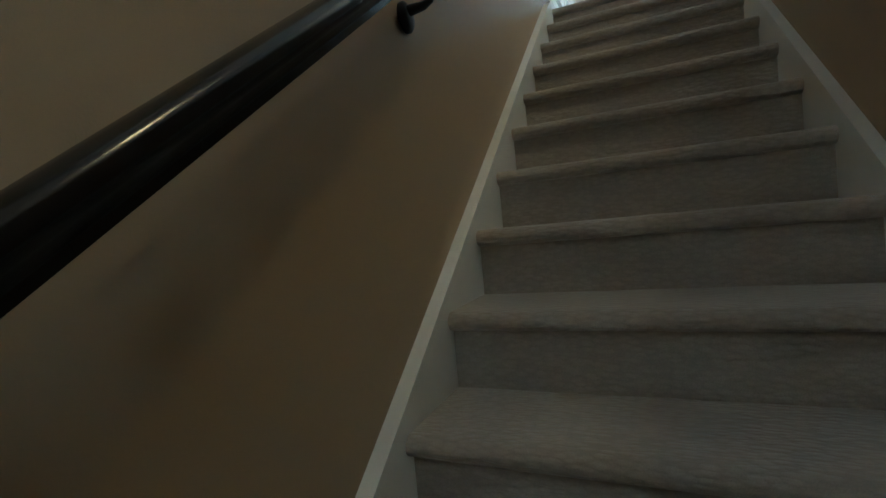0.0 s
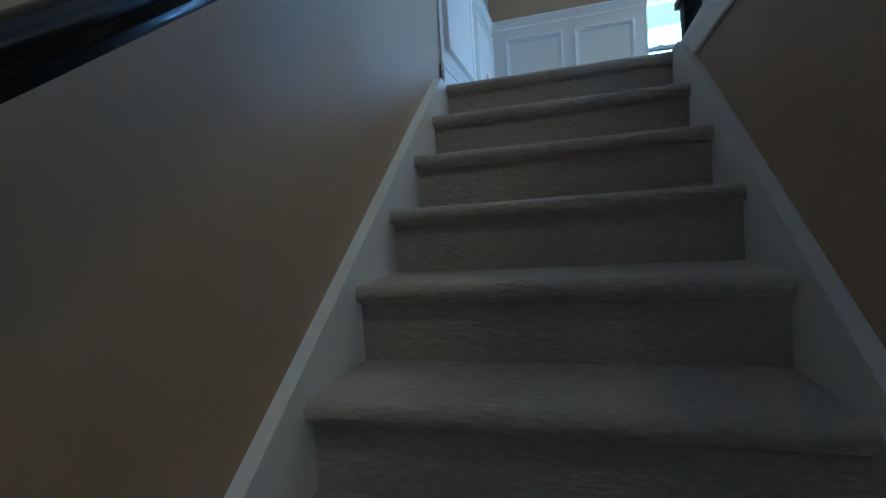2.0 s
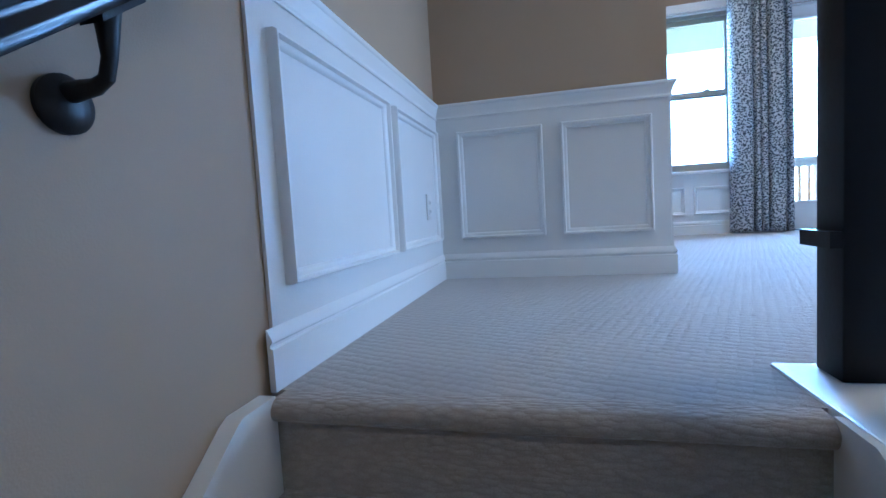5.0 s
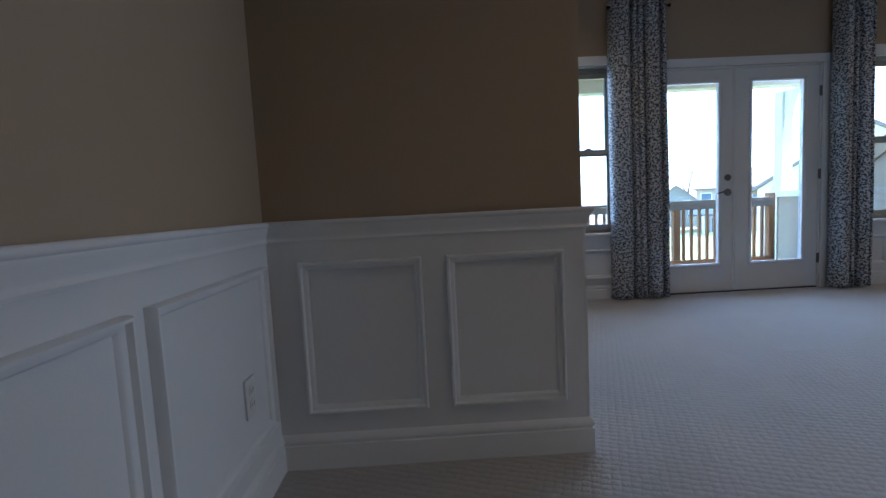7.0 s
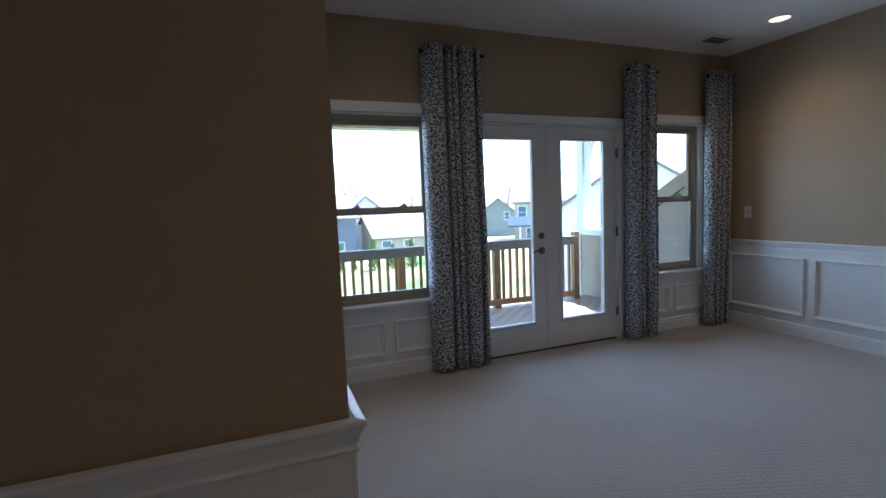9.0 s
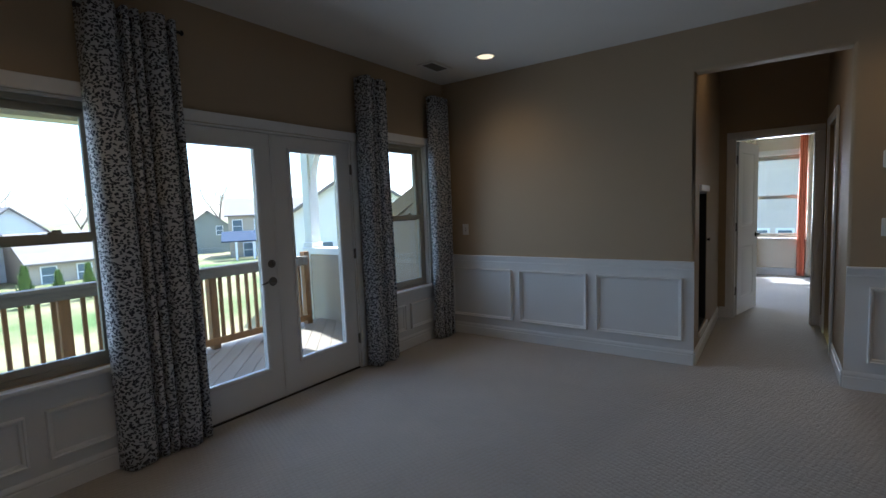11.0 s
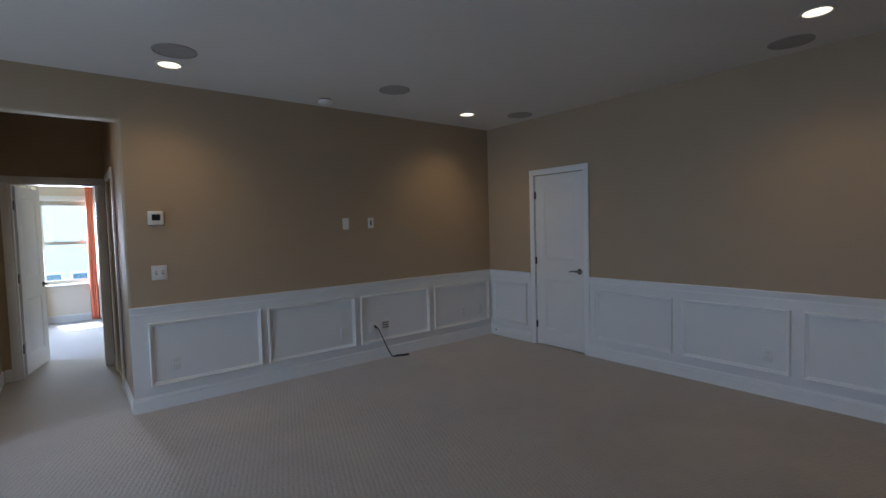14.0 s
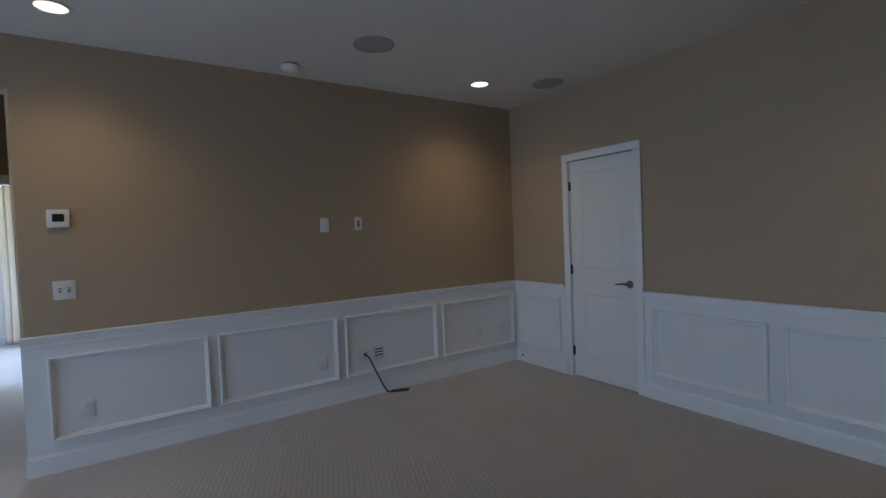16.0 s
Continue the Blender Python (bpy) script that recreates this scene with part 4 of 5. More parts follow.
def curtain(x0, x1, fronts, seed, spread, label, foot=0.012, depth=0.056):
    y = NORTH - 0.105
    t = thing("curtain", ((x0 + x1) / 2, y, foot), label, "curtain", "curtains on the window wall")
    drape("cloth", x0, x1, 2.540, foot, y, fronts, depth, spread, seed, t, CLOTH)
    r = thing("curtain_rod", ((x0 + x1) / 2, y, 2.497), "short dark bronze rod with round finials", "curtain rod", "curtain rods on the window wall")
    b = Build()
    b.tube([(x0 + 0.004, y, 2.497), (x1 + 0.004, y, 2.497)], 0.0085, 12)
    part("rod", b, BRONZE, r)
    for x, w in ((x0 + 0.004, -1), (x1 + 0.004, 1)):
        b = Build()
        b.lathe((x, y, 2.497), (w, 0, 0), [(0.010, 0.0), (0.011, 0.004), (0.008, 0.007), (0.014, 0.013), (0.016, 0.019), (0.011, 0.026), (0.0, 0.029)], 16)
        part("finial", b, BRONZE, r)
    b = Build()
    xm = x1 - 0.004
    b.tube([(xm, y, 2.497), (xm, NORTH - 0.004, 2.497)], 0.006, 8)
    b.lathe((xm, NORTH - 0.001, 2.497), (0, -1, 0), [(0.024, 0.0), (0.022, 0.006), (0.0, 0.007)], 16)
    part("bracket", b, BRONZE, r)
    return t


curtain(1.165, 1.425, (5, 5, 6, 6, 9), 3, 0.10, "spotted grommet curtain drawn back beside the return wall")
curtain(2.150, 2.640, (20, 5, 6, 15, 6), 11, 0.04, "wide spotted curtain between window and double doors")
curtain(4.130, 4.440, (13, 5, 11, 3), 23, 0.10, "spotted curtain drawn back beside the glazed doors")
curtain(5.120, 5.410, (10, 5, 9, 6), 31, 0.06, "spotted curtain drawn into the room corner")
for y0, y1, mat, seed, label in ((0.70, 0.80, CORAL, 5, "thin coral curtain beside the bedroom window"), (0.36, 0.68, SHEER, 8, "cream curtain beside the bedroom window"), (1.42, 1.72, SHEER, 9, "cream curtain beyond the open bedroom door")):
    t = thing("bedroom_curtain", (BED_E - 0.1, (y0 + y1) / 2, 0.01), label, "curtain", "bedroom curtains")
    drape("cloth", y0, y1, 2.42, 0.012, BED_E - 0.10, (5, 4, 6, 5), 0.025, 0.1, seed, t, mat, along=1)


# ---- ceiling fittings ----
def down_light(x, y, z, watts):
    t = thing("recessed_light", (x, y, z), "lit recessed ceiling light with a white trim ring", "ceiling light", "recessed ceiling lights")
    b = Build()
    b.lathe((x, y, z), (0, 0, -1), [(0.074, -0.001), (0.094, 0.001), (0.096, 0.004), (0.090, 0.009), (0.076, 0.008), (0.074, -0.001)], 36)
    part("trim_ring", b, PLASTIC, t)
    b = Build()
    b.lathe((x, y, z), (0, 0, -1), [(0.0, 0.001), (0.073, 0.001), (0.073, 0.003), (0.0, 0.003)], 36)
    part("lens", b, LAMPGLOW, t, "glowing warm lens")
    can_lamp("down_lamp", x, y, z - 0.03, watts)


LAMP_W = 3.4
for x, y in ((4.968, 3.268), (4.966, 0.397), (4.950, -2.560), (1.781, -2.640), (1.785, 0.397), (1.785, 3.268)):
    down_light(x, y, CEIL, LAMP_W)
down_light(5.90, 1.36, 2.98, 2.6)
for x, y in ((4.655, 0.410), (4.605, -1.360), (4.654, -3.110), (2.040, -3.110)):
    t = thing("ceiling_speaker", (x, y, CEIL), "round grey ceiling speaker with a mesh grille", "speaker", "ceiling speakers")
    b = Build()
    b.lathe((x, y, CEIL), (0, 0, -1), [(0.128, 0.0), (0.142, 0.001), (0.142, 0.006), (0.130, 0.008), (0.128, 0.0)], 40)
    part("rim", b, SPEAKERGRILLE, t)
    b = Build()
    b.lathe((x, y, CEIL), (0, 0, -1), [(0.127, 0.001), (0.127, 0.005), (0.08, 0.008), (0.0, 0.009)], 40)
    part("grille", b, SPEAKERGRILLE, t)
# dark grey for shaded gaps: vent slots, detector ring, toggle shadows
SHADEGREY = painted("vent_grey", (0.11, 0.105, 0.10), rough=0.6, grain=200, depth=0.1)
t = thing("smoke_detector", (5.243, -0.971, CEIL), "white round smoke detector on the ceiling", "smoke detector")
b = Build()
b.lathe((5.243, -0.971, CEIL), (0, 0, -1), [(0.066, 0.012), (0.070, 0.014), (0.068, 0.030), (0.056, 0.042), (0.044, 0.047), (0.0, 0.048)], 36)
part("body", b, OUTWHITE, t)
# ring coloured dark to stand for the shadow behind the detector
b = Build()
b.lathe((5.243, -0.971, CEIL), (0, 0, -1), [(0.060, 0.001), (0.060, 0.012), (0.0, 0.012)], 36)
part("base", b, SHADEGREY, t, "grey base ring with air gaps")
b = Build()
b.lathe((5.243, -0.971, CEIL - 0.048), (0, 0, -1), [(0.018, 0.0), (0.016, 0.004), (0.0, 0.005)], 20)
part("test_button", b, PLASTIC, t)
t = thing("ceiling_vent", (4.90, 3.785, CEIL), "white louvred air vent in the ceiling", "air vent")
b = Build()
b.at = lambda u, v, z: (u, z, CEIL - v)
b.cells([4.745, 5.055], [3.69, 3.88], 0.001, 0.010, [(4.775, 5.025, 3.72, 3.85)])
part("frame", b, PLASTIC, t)
# dark sheet in place of the unlit duct
b = Build()
b.box(4.776, 3.721, CEIL - 0.0035, 5.024, 3.849, CEIL - 0.001)
part("backing", b, DARKPLASTIC, t, round_off=False)
# slats coloured dark grey, so the louvres read as shaded slots
for k in range(5):
    b = Build()
    y = 3.732 + k * 0.025
    b.prism([(y, CEIL - 0.004), (y + 0.009, CEIL - 0.010), (y + 0.011, CEIL - 0.010), (y + 0.003, CEIL - 0.004)], 4.777, 5.023)
    part("slat", b, SHADEGREY, t, round_off=False)


# ---- wall plates ----
def plate(name, at, u, z, w, h, label, cat, kind="outlet", group="", out=0.001, mat=None):
    t = thing(name, at(u, out, z), label, cat, group)
    b = Build(at)
    b.box(u - w / 2, out, z - h / 2, u + w / 2, out + 0.007, z + h / 2, 0.0025, 2)
    body = part("plate", b, mat or PLASTIC, t)
    if kind == "outlet":
        for dz in (-0.021, 0.021):
            b = Build(at)
            b.box(u - 0.017, out + 0.0072, z + dz - 0.014, u + 0.017, out + 0.0095, z + dz + 0.014, 0.002)
            sock = part("socket", b, PLASTIC, t)
            b = Build(at)
            b.box(u - 0.008, out + 0.0096, z + dz - 0.006, u - 0.006, out + 0.0102, z + dz + 0.006)
            b.box(u + 0.006, out + 0.0096, z + dz - 0.006, u + 0.008, out + 0.0102, z + dz + 0.006)
            part("slot", b, DARKPLASTIC, sock, round_off=False)
    if kind.startswith("toggle"):
        n = int(kind[-1])
        for k in range(n):
            c = u + (k - (n - 1) / 2) * 0.046
            b = Build(at)
            b.prism([(out + 0.007, z - 0.007), (out + 0.026, z + 0.006), (out + 0.026, z + 0.013), (out + 0.007, z + 0.009)], c - 0.006, c + 0.006)
            part("toggle", b, PLASTIC, t)
            # grey rectangle laid behind the toggle as its shadow
            b = Build(at)
            b.box(c - 0.0075, out + 0.0071, z - 0.014, c + 0.0075, out + 0.0078, z + 0.016)
            part("slot", b, SHADEGREY, t, round_off=False)
    if kind == "rocker":
        b = Build(at)
        b.box(u - 0.014, out + 0.007, z - 0.030, u + 0.014, out + 0.012, z + 0.030, 0.003)
        part("rocker", b, PLASTIC, t)
    if kind == "slots":
        for dz in (-0.026, 0.0, 0.026):
            b = Build(at)
            b.box(u - 0.040, out + 0.0071, z + dz - 0.006, u + 0.040, out + 0.0082, z + dz + 0.006)
            part("port_row", b, DARKPLASTIC, t, round_off=False)
    if kind == "port":
        b = Build(at)
        b.box(u - 0.008, out + 0.0071, z - 0.028, u + 0.008, out + 0.010, z + 0.028, 0.002)
        part("port", b, DARKPLASTIC, t)
    return t


t = thing("thermostat", (EAST, 0.476, 1.613), "white square thermostat with a dark screen", "thermostat")
b = Build(on_east)
b.box(0.476 - 0.058, 0.001, 1.613 - 0.058, 0.476 + 0.058, 0.026, 1.613 + 0.058, 0.010, 3)
part("case", b, PLASTIC, t)
b = Build(on_east)
b.box(0.476 - 0.030, 0.0262, 1.613 - 0.020, 0.476 + 0.030, 0.0275, 1.613 + 0.030)
part("screen", b, DARKPLASTIC, t, round_off=False)
plate("light_switch", on_east, 0.470, 1.155, 0.116, 0.122, "white double toggle switch plate on tan wall", "light switch", "toggle2")
plate("light_switch", on_east, 3.880, 1.157, 0.072, 0.116, "white single switch plate near the corner curtain", "light switch", "toggle1")
plate("wall_plate", on_east, -1.267, 1.532, 0.074, 0.120, "blank white wall plate at screen height", "wall plate", "blank")
plate("cable_plate", on_east, -1.573, 1.537, 0.070, 0.116, "white wall plate with a dark cable slot", "wall plate", "port")
for u, label in ((0.391, "white power outlet in the wainscot by the hall"), (-1.190, "white power outlet in the second wainscot panel"), (-2.876, "white power outlet in the corner wainscot panel"), (-3.185, "white power outlet close to the room corner")):
    plate("power_outlet", on_east, u, 0.370, 0.074, 0.118, label, "outlet", "outlet", "wainscot outlets", 0.0095)
plate("power_outlet", on_east, -1.548, 0.368, 0.090, 0.118, "white outlet plate with a black cable plugged in", "outlet", "outlet", "wainscot outlets", 0.0095)
plate("media_plate", on_east, -1.712, 0.378, 0.116, 0.110, "white media plate with rows of dark ports", "wall plate", "slots", "", 0.0095)
plate("power_outlet", on_south, 2.254, 0.350, 0.074, 0.118, "white power outlet in the closet wall wainscot", "outlet", "outlet", "wainscot outlets", 0.0095)
plate("power_outlet", on_west, 1.345, 0.370, 0.074, 0.118, "white outlet in the wainscot at the stair head", "outlet", "outlet", "wainscot outlets", 0.0095)

t = thing("cable", (5.45, -1.75, 0.0), "thick black cable hanging from the outlet to the carpet", "cable")
b = Build()
b.tube([(5.478, -1.575, 0.375), (5.455, -1.600, 0.355), (5.452, -1.650, 0.240), (5.450, -1.720, 0.090), (5.448, -1.765, 0.012), (5.430, -1.795, 0.008), (5.398, -1.860, 0.008), (5.384, -1.905, 0.008), (5.400, -1.925, 0.008), (5.430, -1.880, 0.014), (5.452, -1.800, 0.010)], 0.0065, 8)
part("cord", b, RUBBER, t)
b = Build()
b.tube([(5.4885, -1.573, 0.382), (5.470, -1.577, 0.372)], 0.013, 10)
part("plug", b, RUBBER, t)
b = Build()
b.tube([(5.386, -1.900, 0.013), (5.374, -1.945, 0.013)], 0.011, 10)
part("connector", b, RUBBER, t)
t = thing("cable_stub", (5.38, SOUTH + 0.012, 0.06), "small dark cable stub on the white baseboard", "cable")
b = Build()
b.lathe((5.38, SOUTH + 0.0245, 0.075), (0, 1, 0), [(0.009, 0.0), (0.008, 0.010), (0.0, 0.012)], 14)
part("stub", b, RUBBER, t)

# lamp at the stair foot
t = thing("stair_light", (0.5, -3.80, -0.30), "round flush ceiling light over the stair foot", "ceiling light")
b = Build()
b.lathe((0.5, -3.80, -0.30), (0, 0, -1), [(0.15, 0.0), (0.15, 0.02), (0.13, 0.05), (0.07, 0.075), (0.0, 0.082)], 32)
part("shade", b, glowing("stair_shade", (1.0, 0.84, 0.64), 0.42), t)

# ---- deck ----
t = thing("deck", (3.2, 5.4, DECK_Z), "weathered wooden deck with diagonal boards", "deck", kind="structure")
X0, X1, Y0, Y1 = -0.6, 5.66, NORTH + 0.18, DECK_Y + 0.12


def clip(poly, inside, cut):
    out = []
    for a, c in zip(poly, poly[1:] + poly[:1]):
        if inside(a):
            out.append(a)
        if inside(a) != inside(c):
            out.append(cut(a, c))
    return out


def boxed(poly):
    for axis, limit, sign in ((0, X0, 1), (0, X1, -1), (1, Y0, 1), (1, Y1, -1)):
        if not poly:
            return poly
        poly = clip(poly, lambda p: sign * (p[axis] - limit) >= 0, lambda a, c: tuple(a[i] + (c[i] - a[i]) * (limit - a[axis]) / (c[axis] - a[axis]) for i in (0, 1)))
    return poly


d = math.sqrt(0.5)
for k in range(-60, 70):
    s0, s1 = k * 0.142, k * 0.142 + 0.136
    quad = [(3.0 + d * (a - s), 5.4 + d * (a + s)) for a, s in ((-6, s0), (6, s0), (6, s1), (-6, s1))]
    poly = boxed(quad)
    if len(poly) > 2:
        part("deck_board", Build().poly(poly, DECK_Z - 0.03, DECK_Z), DECKWOOD, t, round_off=False)

t = thing("deck_railing", (2.6, DECK_Y, DECK_Z), "wooden deck railing with square balusters", "railing")
for x in (-0.42, 1.02, 2.615, 4.015, 5.37):
    b = Build()
    b.box(x - 0.046, DECK_Y - 0.045, DECK_Z, x + 0.046, DECK_Y + 0.045, 0.765 if x < 5 else 0.87, 0.004)
    part("post", b, RAILWOOD, t)
b = Build()
b.box(-0.55, DECK_Y - 0.075, 0.778, 5.37, DECK_Y + 0.075, 0.815, 0.004)
part("cap_rail", b, GREYWOOD, t, "greyed cap board")
b = Build()
b.box(-0.55, DECK_Y - 0.064, 0.688, 5.37, DECK_Y - 0.046, 0.776, 0.003)
part("upper_rail", b, GREYWOOD, t)
b = Build()
b.box(-0.55, DECK_Y - 0.066, -0.098, 5.37, DECK_Y - 0.046, -0.015, 0.003)
part("lower_rail", b, RAILWOOD, t)
b = Build()
b.box(-0.017, -0.017, -0.10, 0.017, 0.017, 0.77)
slat = part("baluster", b, RAILWOOD, None, round_off=False)
first_slat = True
for k in range(54):
    x = -0.50 + 0.1125 * k
    if any(abs(x - p) < 0.062 for p in (-0.42, 1.02, 2.615, 4.015, 5.37)) or x > 5.37:
        continue
    ob = slat if first_slat else new("baluster", slat.data)
    first_slat = False
    ob.parent = t
    ob.matrix_parent_inverse = t.matrix_basis.inverted()
    ob.location = (x, DECK_Y - 0.025, 0.0)

# screen wall at the deck end, rising towards the house
t = thing("deck_screen_wall", (5.72, 5.4, DECK_Z), "cream lap-siding screen wall with white trim beside the deck", "screen wall", kind="structure")
WALL_Y, WALL_TOP, WALL_X = 6.86, 0.80, 5.676
RAKE = [(4.31, DECK_Z - 0.3), (4.31, 1.86), (5.98, 0.93), (6.02, WALL_TOP), (WALL_Y, WALL_TOP), (WALL_Y, DECK_Z - 0.3)]


def rake_end(z):
    return WALL_Y - 0.125 if z < WALL_TOP + 0.03 else 5.98 - (z - 0.93) * 1.67 / 0.93


b = Build(lambda u, v, z: (u, v, z))
b.prism(RAKE, WALL_X, 5.84)
part("wall", b, SIDING, t, round_off=False)
z = DECK_Z + 0.005
while z < 1.70:
    high = min(0.175, WALL_TOP - z) if z < WALL_TOP else 0.175
    b = Build(lambda u, v, w: (WALL_X - v, u, w))
    b.prism([(0.001, z), (0.024, z), (0.005, z + high), (0.001, z + high)], 4.31, rake_end(z + high) - (0.10 if z > 0.76 else 0.0))
    part("siding_board", b, SIDING, t, round_off=False)
    z += high
b = Build()
b.box(5.63, 5.96, WALL_TOP + 0.002, 5.88, WALL_Y + 0.02, WALL_TOP + 0.095, 0.006)
part("cap", b, OUTWHITE, t)
b = Build(lambda u, v, z: (u, v, z))
b.prism([(4.31, 1.70), (4.31, 1.90), (6.00, 0.96), (5.90, 0.84)], 5.635, 5.88)
part("rake_board", b, SIDING, t, round_off=False)
b = Build()
b.box(5.648, WALL_Y - 0.12, DECK_Z - 0.3, 5.675, WALL_Y + 0.01, WALL_TOP, 0.003)
part("corner_board", b, OUTWHITE, t)
b = Build()
b.box(5.67, WALL_Y - 0.17, WALL_TOP + 0.096, 5.84, WALL_Y - 0.01, 2.31, 0.008)
col = part("column", b, OUTWHITE, t, "white square porch column")
b = Build()
b.box(5.65, WALL_Y - 0.19, WALL_TOP + 0.096, 5.86, WALL_Y + 0.01, WALL_TOP + 0.17, 0.006)
part("column_base", b, OUTWHITE, col)
b = Build(lambda u, v, z: (u, v, z))
b.prism([(WALL_Y - 0.171, 1.60), (WALL_Y - 0.171, 2.305)] + [(WALL_Y - 0.171 - 0.25 * (1 - math.cos(k * math.pi / 16)), 1.60 + 0.705 * math.sin(k * math.pi / 16)) for k in range(8, 0, -1)], 5.70, 5.81)
part("column_bracket", b, OUTWHITE, col)
# porch roof
t = thing("porch_roof", (2.6, 5.4, 2.5), "vinyl-clad porch ceiling and beam over the deck", "porch roof", kind="structure")
b = Build()
b.box(-0.9, DECK_Y - 0.18, 2.31, 5.95, DECK_Y + 0.02, 2.66, 0.005)
part("beam", b, SOFFIT, t)
b = Build()
b.box(-0.9, NORTH + 0.162, 2.78, 6.05, DECK_Y + 0.45, 2.95)
part("roof_deck", b, SOFFIT, t, round_off=False)
for k in range(27):
    x = -0.9 + k * 0.255
    b = Build()
    b.box(x, NORTH + 0.165, 2.766, x + 0.245, DECK_Y + 0.40, 2.779)
    part("soffit_panel", b, SOFFIT, t, round_off=False)
b = Build(lambda u, v, z: (u, NORTH + 0.16 + v, z))
b.cells([-0.9, 5.95], [-4.6, 2.76], 0.001, 0.02, [(W1[0] - 0.0, W1[1], W1[2], W1[3]), (W2[0], W2[1], W2[2], W2[3]), (FD[0], FD[1], FD[2], FD[3])])
setting("wall_outside", b, SIDING, "cream siding on the outside of the house")

# ---- ground, houses, trees ----
GROUND = -4.4


def height(x, y):
    r = math.hypot(x - 3, y)
    return GROUND - 0.25 + 0.5 * noise.noise(Vector((x * 0.03, y * 0.03, 1))) + 0.5 * max(0.0, min(1.0, (y - 22) / 18))


b = Build()
ticks = sorted({*range(-80, 81, 4), -1500, -600, -300, -160, -110, 110, 160, 300, 600, 1500})
grid = [[b.bm.verts.new((x, y, height(x, y) if abs(x) < 120 and abs(y) < 120 else GROUND + 0.4)) for y in ticks] for x in ticks]
for i in range(len(ticks) - 1):
    for j in range(len(ticks) - 1):
        b.face([grid[i][j], grid[i + 1][j], grid[i + 1][j + 1], grid[i][j + 1]])
tagged(part("ground", b, GRASS), "lawn with dry straw patches sloping to the houses", "ground", kind="structure")


def house(place, turn, w, dep, h, ridge, siding, roofing, openings, label, doors=(), along=False):
    """A gabled house: front at local y = 0, ridge along x (or along y)."""
    m = pose(*place, 0, 0, turn)

    def at(u, v, z):
        return m @ Vector((u, v, z))

    t = thing("house", place, label, "house", "neighbouring houses")
    b = Build(at)
    b.box(-w / 2, 0, 0, w / 2, dep, h)
    if along:
        b.at = lambda u, v, z: at(v, u, z)
        b.prism([(-w / 2, h), (w / 2, h), (0, ridge)], 0.0, dep)
    else:
        b.prism([(0, h), (dep, h), (dep / 2, ridge)], -w / 2, w / 2)
    part("wall", b, siding, t, round_off=False)
    b = Build(at)
    e, th = 0.45, 0.18
    if along:
        b.at = lambda u, v, z: at(v, u, z)
        g = (ridge - h) / (w / 2)
        for s in (-1, 1):
            b.prism([(s * (w / 2 + e), h - e * g), (0, ridge), (0, ridge + th), (s * (w / 2 + e), h - e * g + th)], -e, dep + e)
    else:
        g = (ridge - h) / (dep / 2)
        b.prism([(-e, h - e * g), (dep / 2, ridge), (dep / 2, ridge + th), (-e, h - e * g + th)], -w / 2 - e, w / 2 + e)
        b.prism([(dep + e, h - e * g), (dep / 2, ridge), (dep / 2, ridge + th), (dep + e, h - e * g + th)], -w / 2 - e, w / 2 + e)
    part("roof", b, roofing, t, round_off=False)
    for u, z, ww, hh in openings:
        b = Build(at)
        b.at = lambda a, c, q: at(a, -c, q)
        b.cells([u - ww / 2 - 0.1, u + ww / 2 + 0.1], [z - 0.1, z + hh + 0.1], 0.003, 0.07, [(u - ww / 2, u + ww / 2, z, z + hh / 2 - 0.03), (u - ww / 2, u + ww / 2, z + hh / 2 + 0.03, z + hh)])
        win = part("window", b, OUTWHITE, t, round_off=False)
        b = Build(lambda a, c, q: at(a, -c, q))
        b.box(u - ww / 2, 0.004, z, u + ww / 2, 0.03, z + hh)
        part("pane", b, DARKGLASS, win, round_off=False)
    for u, ww, hh in doors:
        b = Build(lambda a, c, q: at(a, -c, q))
        b.box(u - ww / 2, 0.004, 0.1, u + ww / 2, 0.06, hh)
        part("door", b, OUTWHITE, t, round_off=False)
    return t


house((6.6, 57, -5.0), 0, 10.0, 9, 5.5, 8.0, BLUESIDING, SHINGLE, [(2.6, 0.6, 1.7, 1.9)], "blue-grey two-storey house beyond the lawn")
house((14.0, 62, -5.0), 0, 7.0, 9, 5.0, 8.0, OUTWHITE, SHINGLE, [(0.6, 4.0, 0.9, 1.1)], "white sunlit house beyond the lawn", along=True)
house((18.6, 56, -5.0), 3, 10.0, 9, 2.9, 5.4, TANSIDING, SHINGLE, [(-3.6, 0.9, 1.1, 1.5), (-0.8, 0.9, 1.1, 1.5), (2.0, 0.9, 1.1, 1.5)], "low tan house with shuttered windows")
house((41.0, 76, -4.6), -28, 6, 9, 4.6, 7.0, GREENSIDING, SHINGLE, [(1.6, 3.2, 0.9, 1.3)], "sage-green house with a gable", along=True)
house((39.5, 57.5, -4.6), -31, 10, 9, 6.2, 8.4, TANSIDING, SHINGLE, [(-3.9, 3.9, 1.1, 1.6), (-1.2, 3.9, 1.1, 1.6), (1.6, 3.9, 1.1, 1.6), (-2.6, 0.6, 1.4, 1.8)], "two-storey tan house beyond the lawn", doors=((-0.8, 1.0, 2.3),))
house((22.0, 22.5, -4.6), -45, 9, 10, 5.6, 8.6, CREAMSIDING, SHINGLE, [(-2.0, 3.0, 0.9, 1.2)], "white neighbouring house with a steep gable", along=True)
house((28.0, 3.4, -4.6), -90, 15.0, 12, 5.4, 9.6, GREYSIDING, SHINGLE, [], "grey house with a row of small garage windows", along=True)

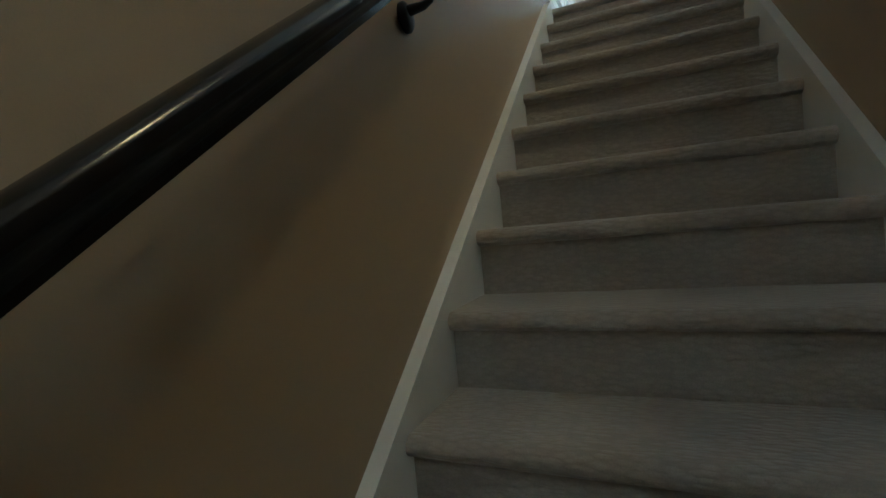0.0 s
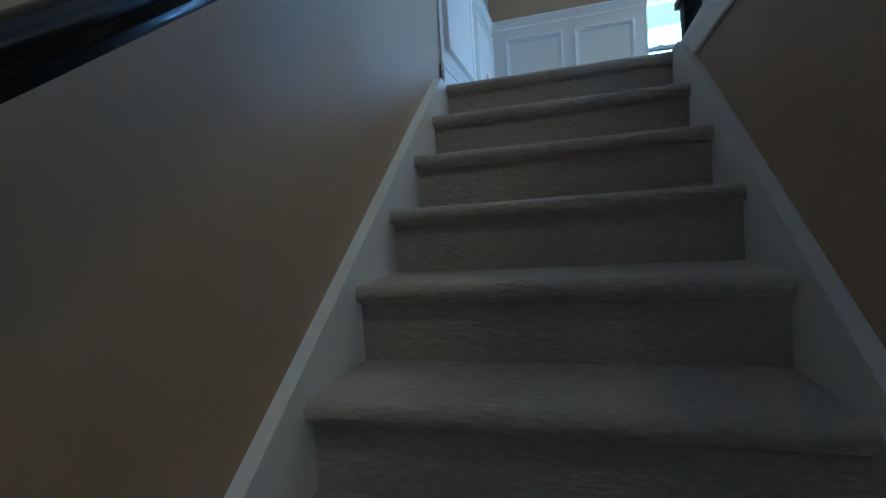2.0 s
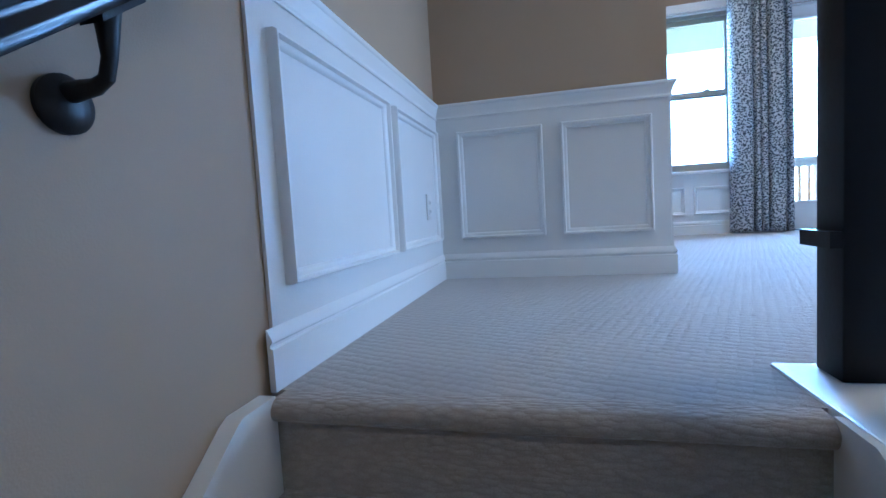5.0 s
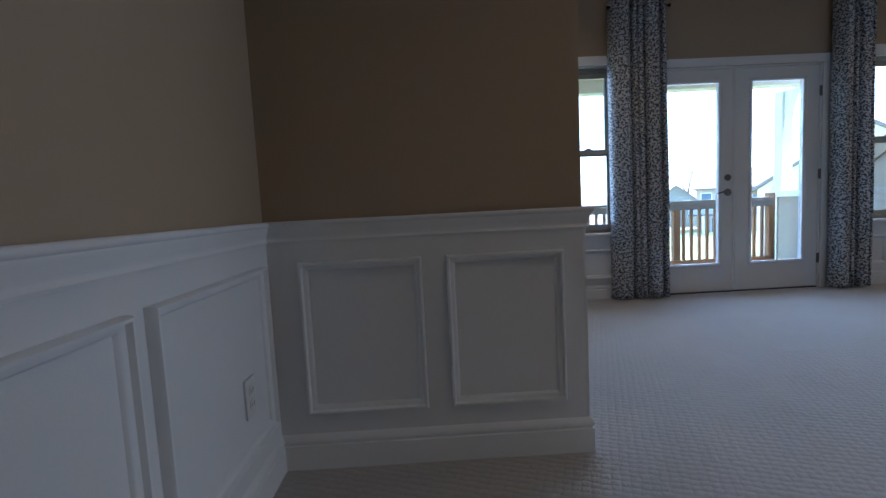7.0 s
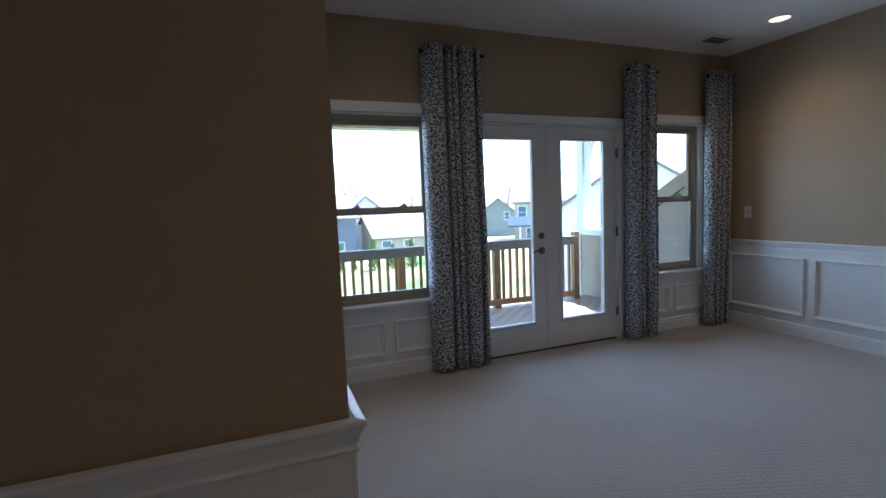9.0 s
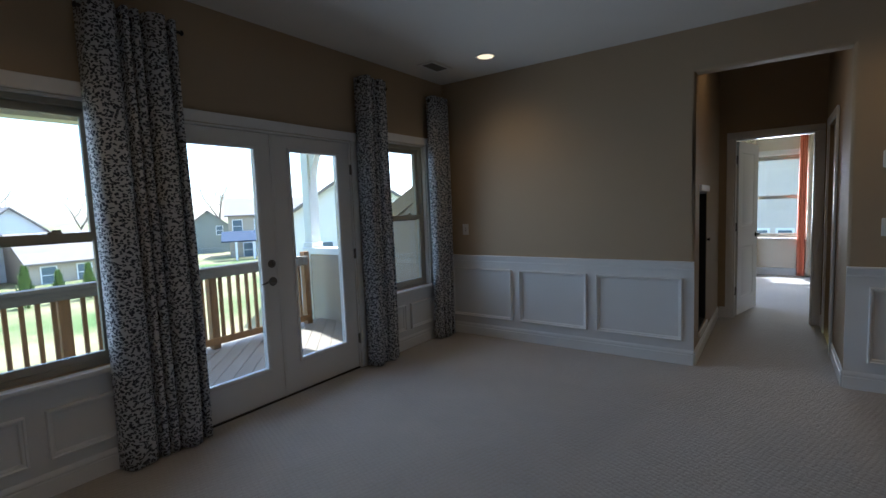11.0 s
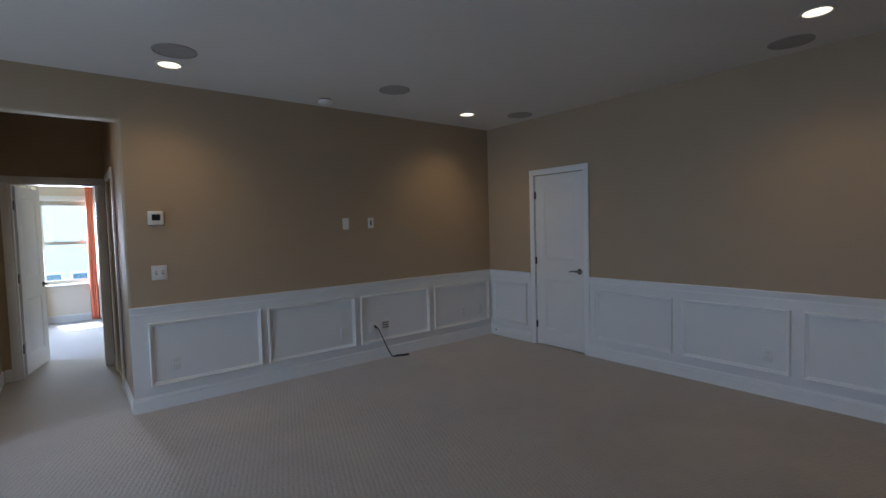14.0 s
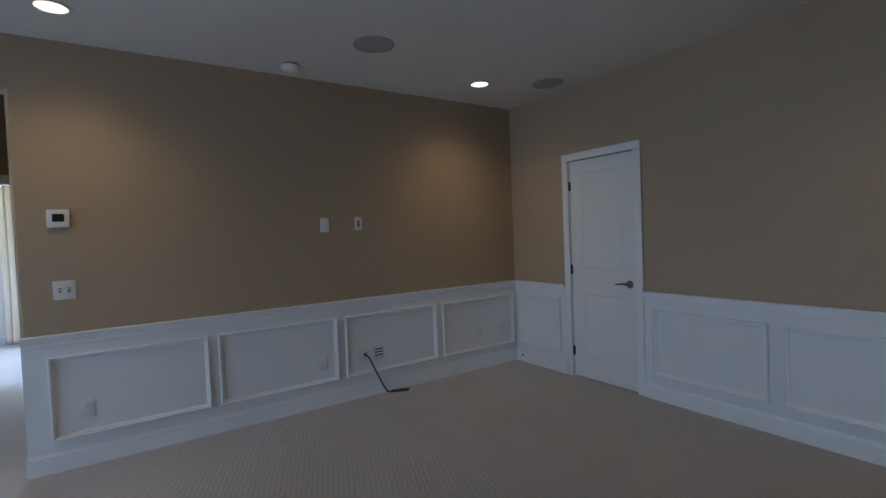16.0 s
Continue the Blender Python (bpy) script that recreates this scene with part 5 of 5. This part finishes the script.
t = thing("house_porch", (36.6, 55.0, -4.6), "small house porch with white posts and blue roof", "porch")
mp = pose(36.6, 55.0, -4.6, 0, 0, -31)
b = Build(lambda u, v, z: mp @ Vector((u, v, z)))
b.prism([(-2.4, 2.9), (0.6, 4.0), (0.6, 4.15), (-2.4, 3.05)], -4.6, 3.6)
part("roof", b, BLUEROOF, t, round_off=False)
for u in (-3.0, -1.0, 1.0, 3.2):
    b = Build(lambda a, v, z: mp @ Vector((a, v, z)))
    b.box(u - 0.12, -2.3, 0, u + 0.12, -2.06, 2.9)
    part("post", b, OUTWHITE, t, round_off=False)

t = thing("garage_door", (27.9, 3.2, -4.6), "grey panelled garage door with a row of small windows", "garage door")
b = Build()
b.box(27.90, 0.2, -4.6, 27.97, 6.0, 0.4)
part("panel", b, GREYSIDING, t, round_off=False)
for k in range(6):
    y = 0.75 + 0.93 * k
    b = Build(lambda u, v, z: (27.9 - v, u, z))
    b.cells([y - 0.36, y + 0.36], [-0.55, -0.10], 0.002, 0.05, [(y - 0.26, y + 0.26, -0.45, -0.20)])
    w = part("window", b, OUTWHITE, t, round_off=False)
    b = Build(lambda u, v, z: (27.9 - v, u, z))
    b.box(y - 0.26, 0.003, -0.45, y + 0.26, 0.02, -0.20)
    part("pane", b, DARKGLASS, w, round_off=False)


def conifer(x, y, h, seed, label):
    """A small evergreen: a trunk and a crown of many upswept sprays."""
    z = height(x, y) - 0.05
    rnd = random.Random(seed)
    t = thing("evergreen_shrub", (x, y, z), label, "shrub", "evergreens on the lawn")
    b = Build()
    b.tube([(x, y, z), (x, y, z + h * 0.9)], [0.06, 0.015], 7)
    part("trunk", b, BARK, t)
    b = Build()
    for _ in range(620):
        g = rnd.random() ** 0.8
        r = h * 0.23 * (1 - g) ** 0.8 * rnd.uniform(0.35, 1.08) + 0.04
        a = rnd.uniform(0, 6.283)
        c = Vector((x + r * math.cos(a), y + r * math.sin(a), z + 0.1 + g * h * 0.93))
        s = h * rnd.uniform(0.035, 0.075)
        tip = Vector((math.cos(a) * 0.5, math.sin(a) * 0.5, 1.0)).normalized()
        side = Vector((-math.sin(a), math.cos(a), rnd.uniform(-0.4, 0.4))).normalized()
        p = [c - side * s * 0.5, c + tip * s * 1.8, c + side * s * 0.5, c - tip * s * 0.5]
        b.face([b.bm.verts.new(q) for q in p])
    part("crown", b, LEAF, t, round_off=False)


for k, (x, y, h) in enumerate(((7.3, 43, 2.5), (8.6, 43, 1.3), (10.2, 42, 2.8), (12.0, 42, 2.3), (13.8, 42, 2.6), (16.6, 44, 2.5))):
    conifer(x, y, h, 40 + k, "small green cone-shaped evergreen on the lawn" if h > 2 else "low rounded green shrub on the lawn")


def bare_tree(x, y, h, seed):
    z = height(x, y) - 0.1
    rnd = random.Random(seed)
    t = thing("bare_tree", (x, y, z), "leafless tree behind the houses", "tree", "bare trees behind the houses")
    b = Build()
    crown = Build()

    def grow(p, way, length, r, level, target):
        q = p + way * length
        mid = (p + q) / 2 + Vector((rnd.uniform(-1, 1), rnd.uniform(-1, 1), 0)) * length * 0.06
        target.tube([tuple(p), tuple(mid), tuple(q)], [r, r * 0.8, r * 0.55], 5)
        if level:
            for _ in range(3 if level > 1 else 4):
                turn = Vector((rnd.uniform(-1, 1), rnd.uniform(-1, 1), rnd.uniform(0.1, 0.9)))
                grow(p + way * length * rnd.uniform(0.55, 1.0), (way + turn * 0.9).normalized(), length * rnd.uniform(0.5, 0.72), r * 0.5, level - 1, crown)

    grow(Vector((x, y, z)), Vector((0, 0, 1)), h * 0.42, h * 0.018, 4, b)
    part("trunk", b, BARK, t)
    part("crown", crown, BARK, t)


for k, (x, y, h) in enumerate(((13.5, 75, 15), (17.5, 80, 13), (10.0, 82, 12), (52.0, 92, 16), (27.0, 86, 12), (60.0, 12.0, 17), (64.0, 4.0, 15))):
    bare_tree(x, y, h, 70 + k)
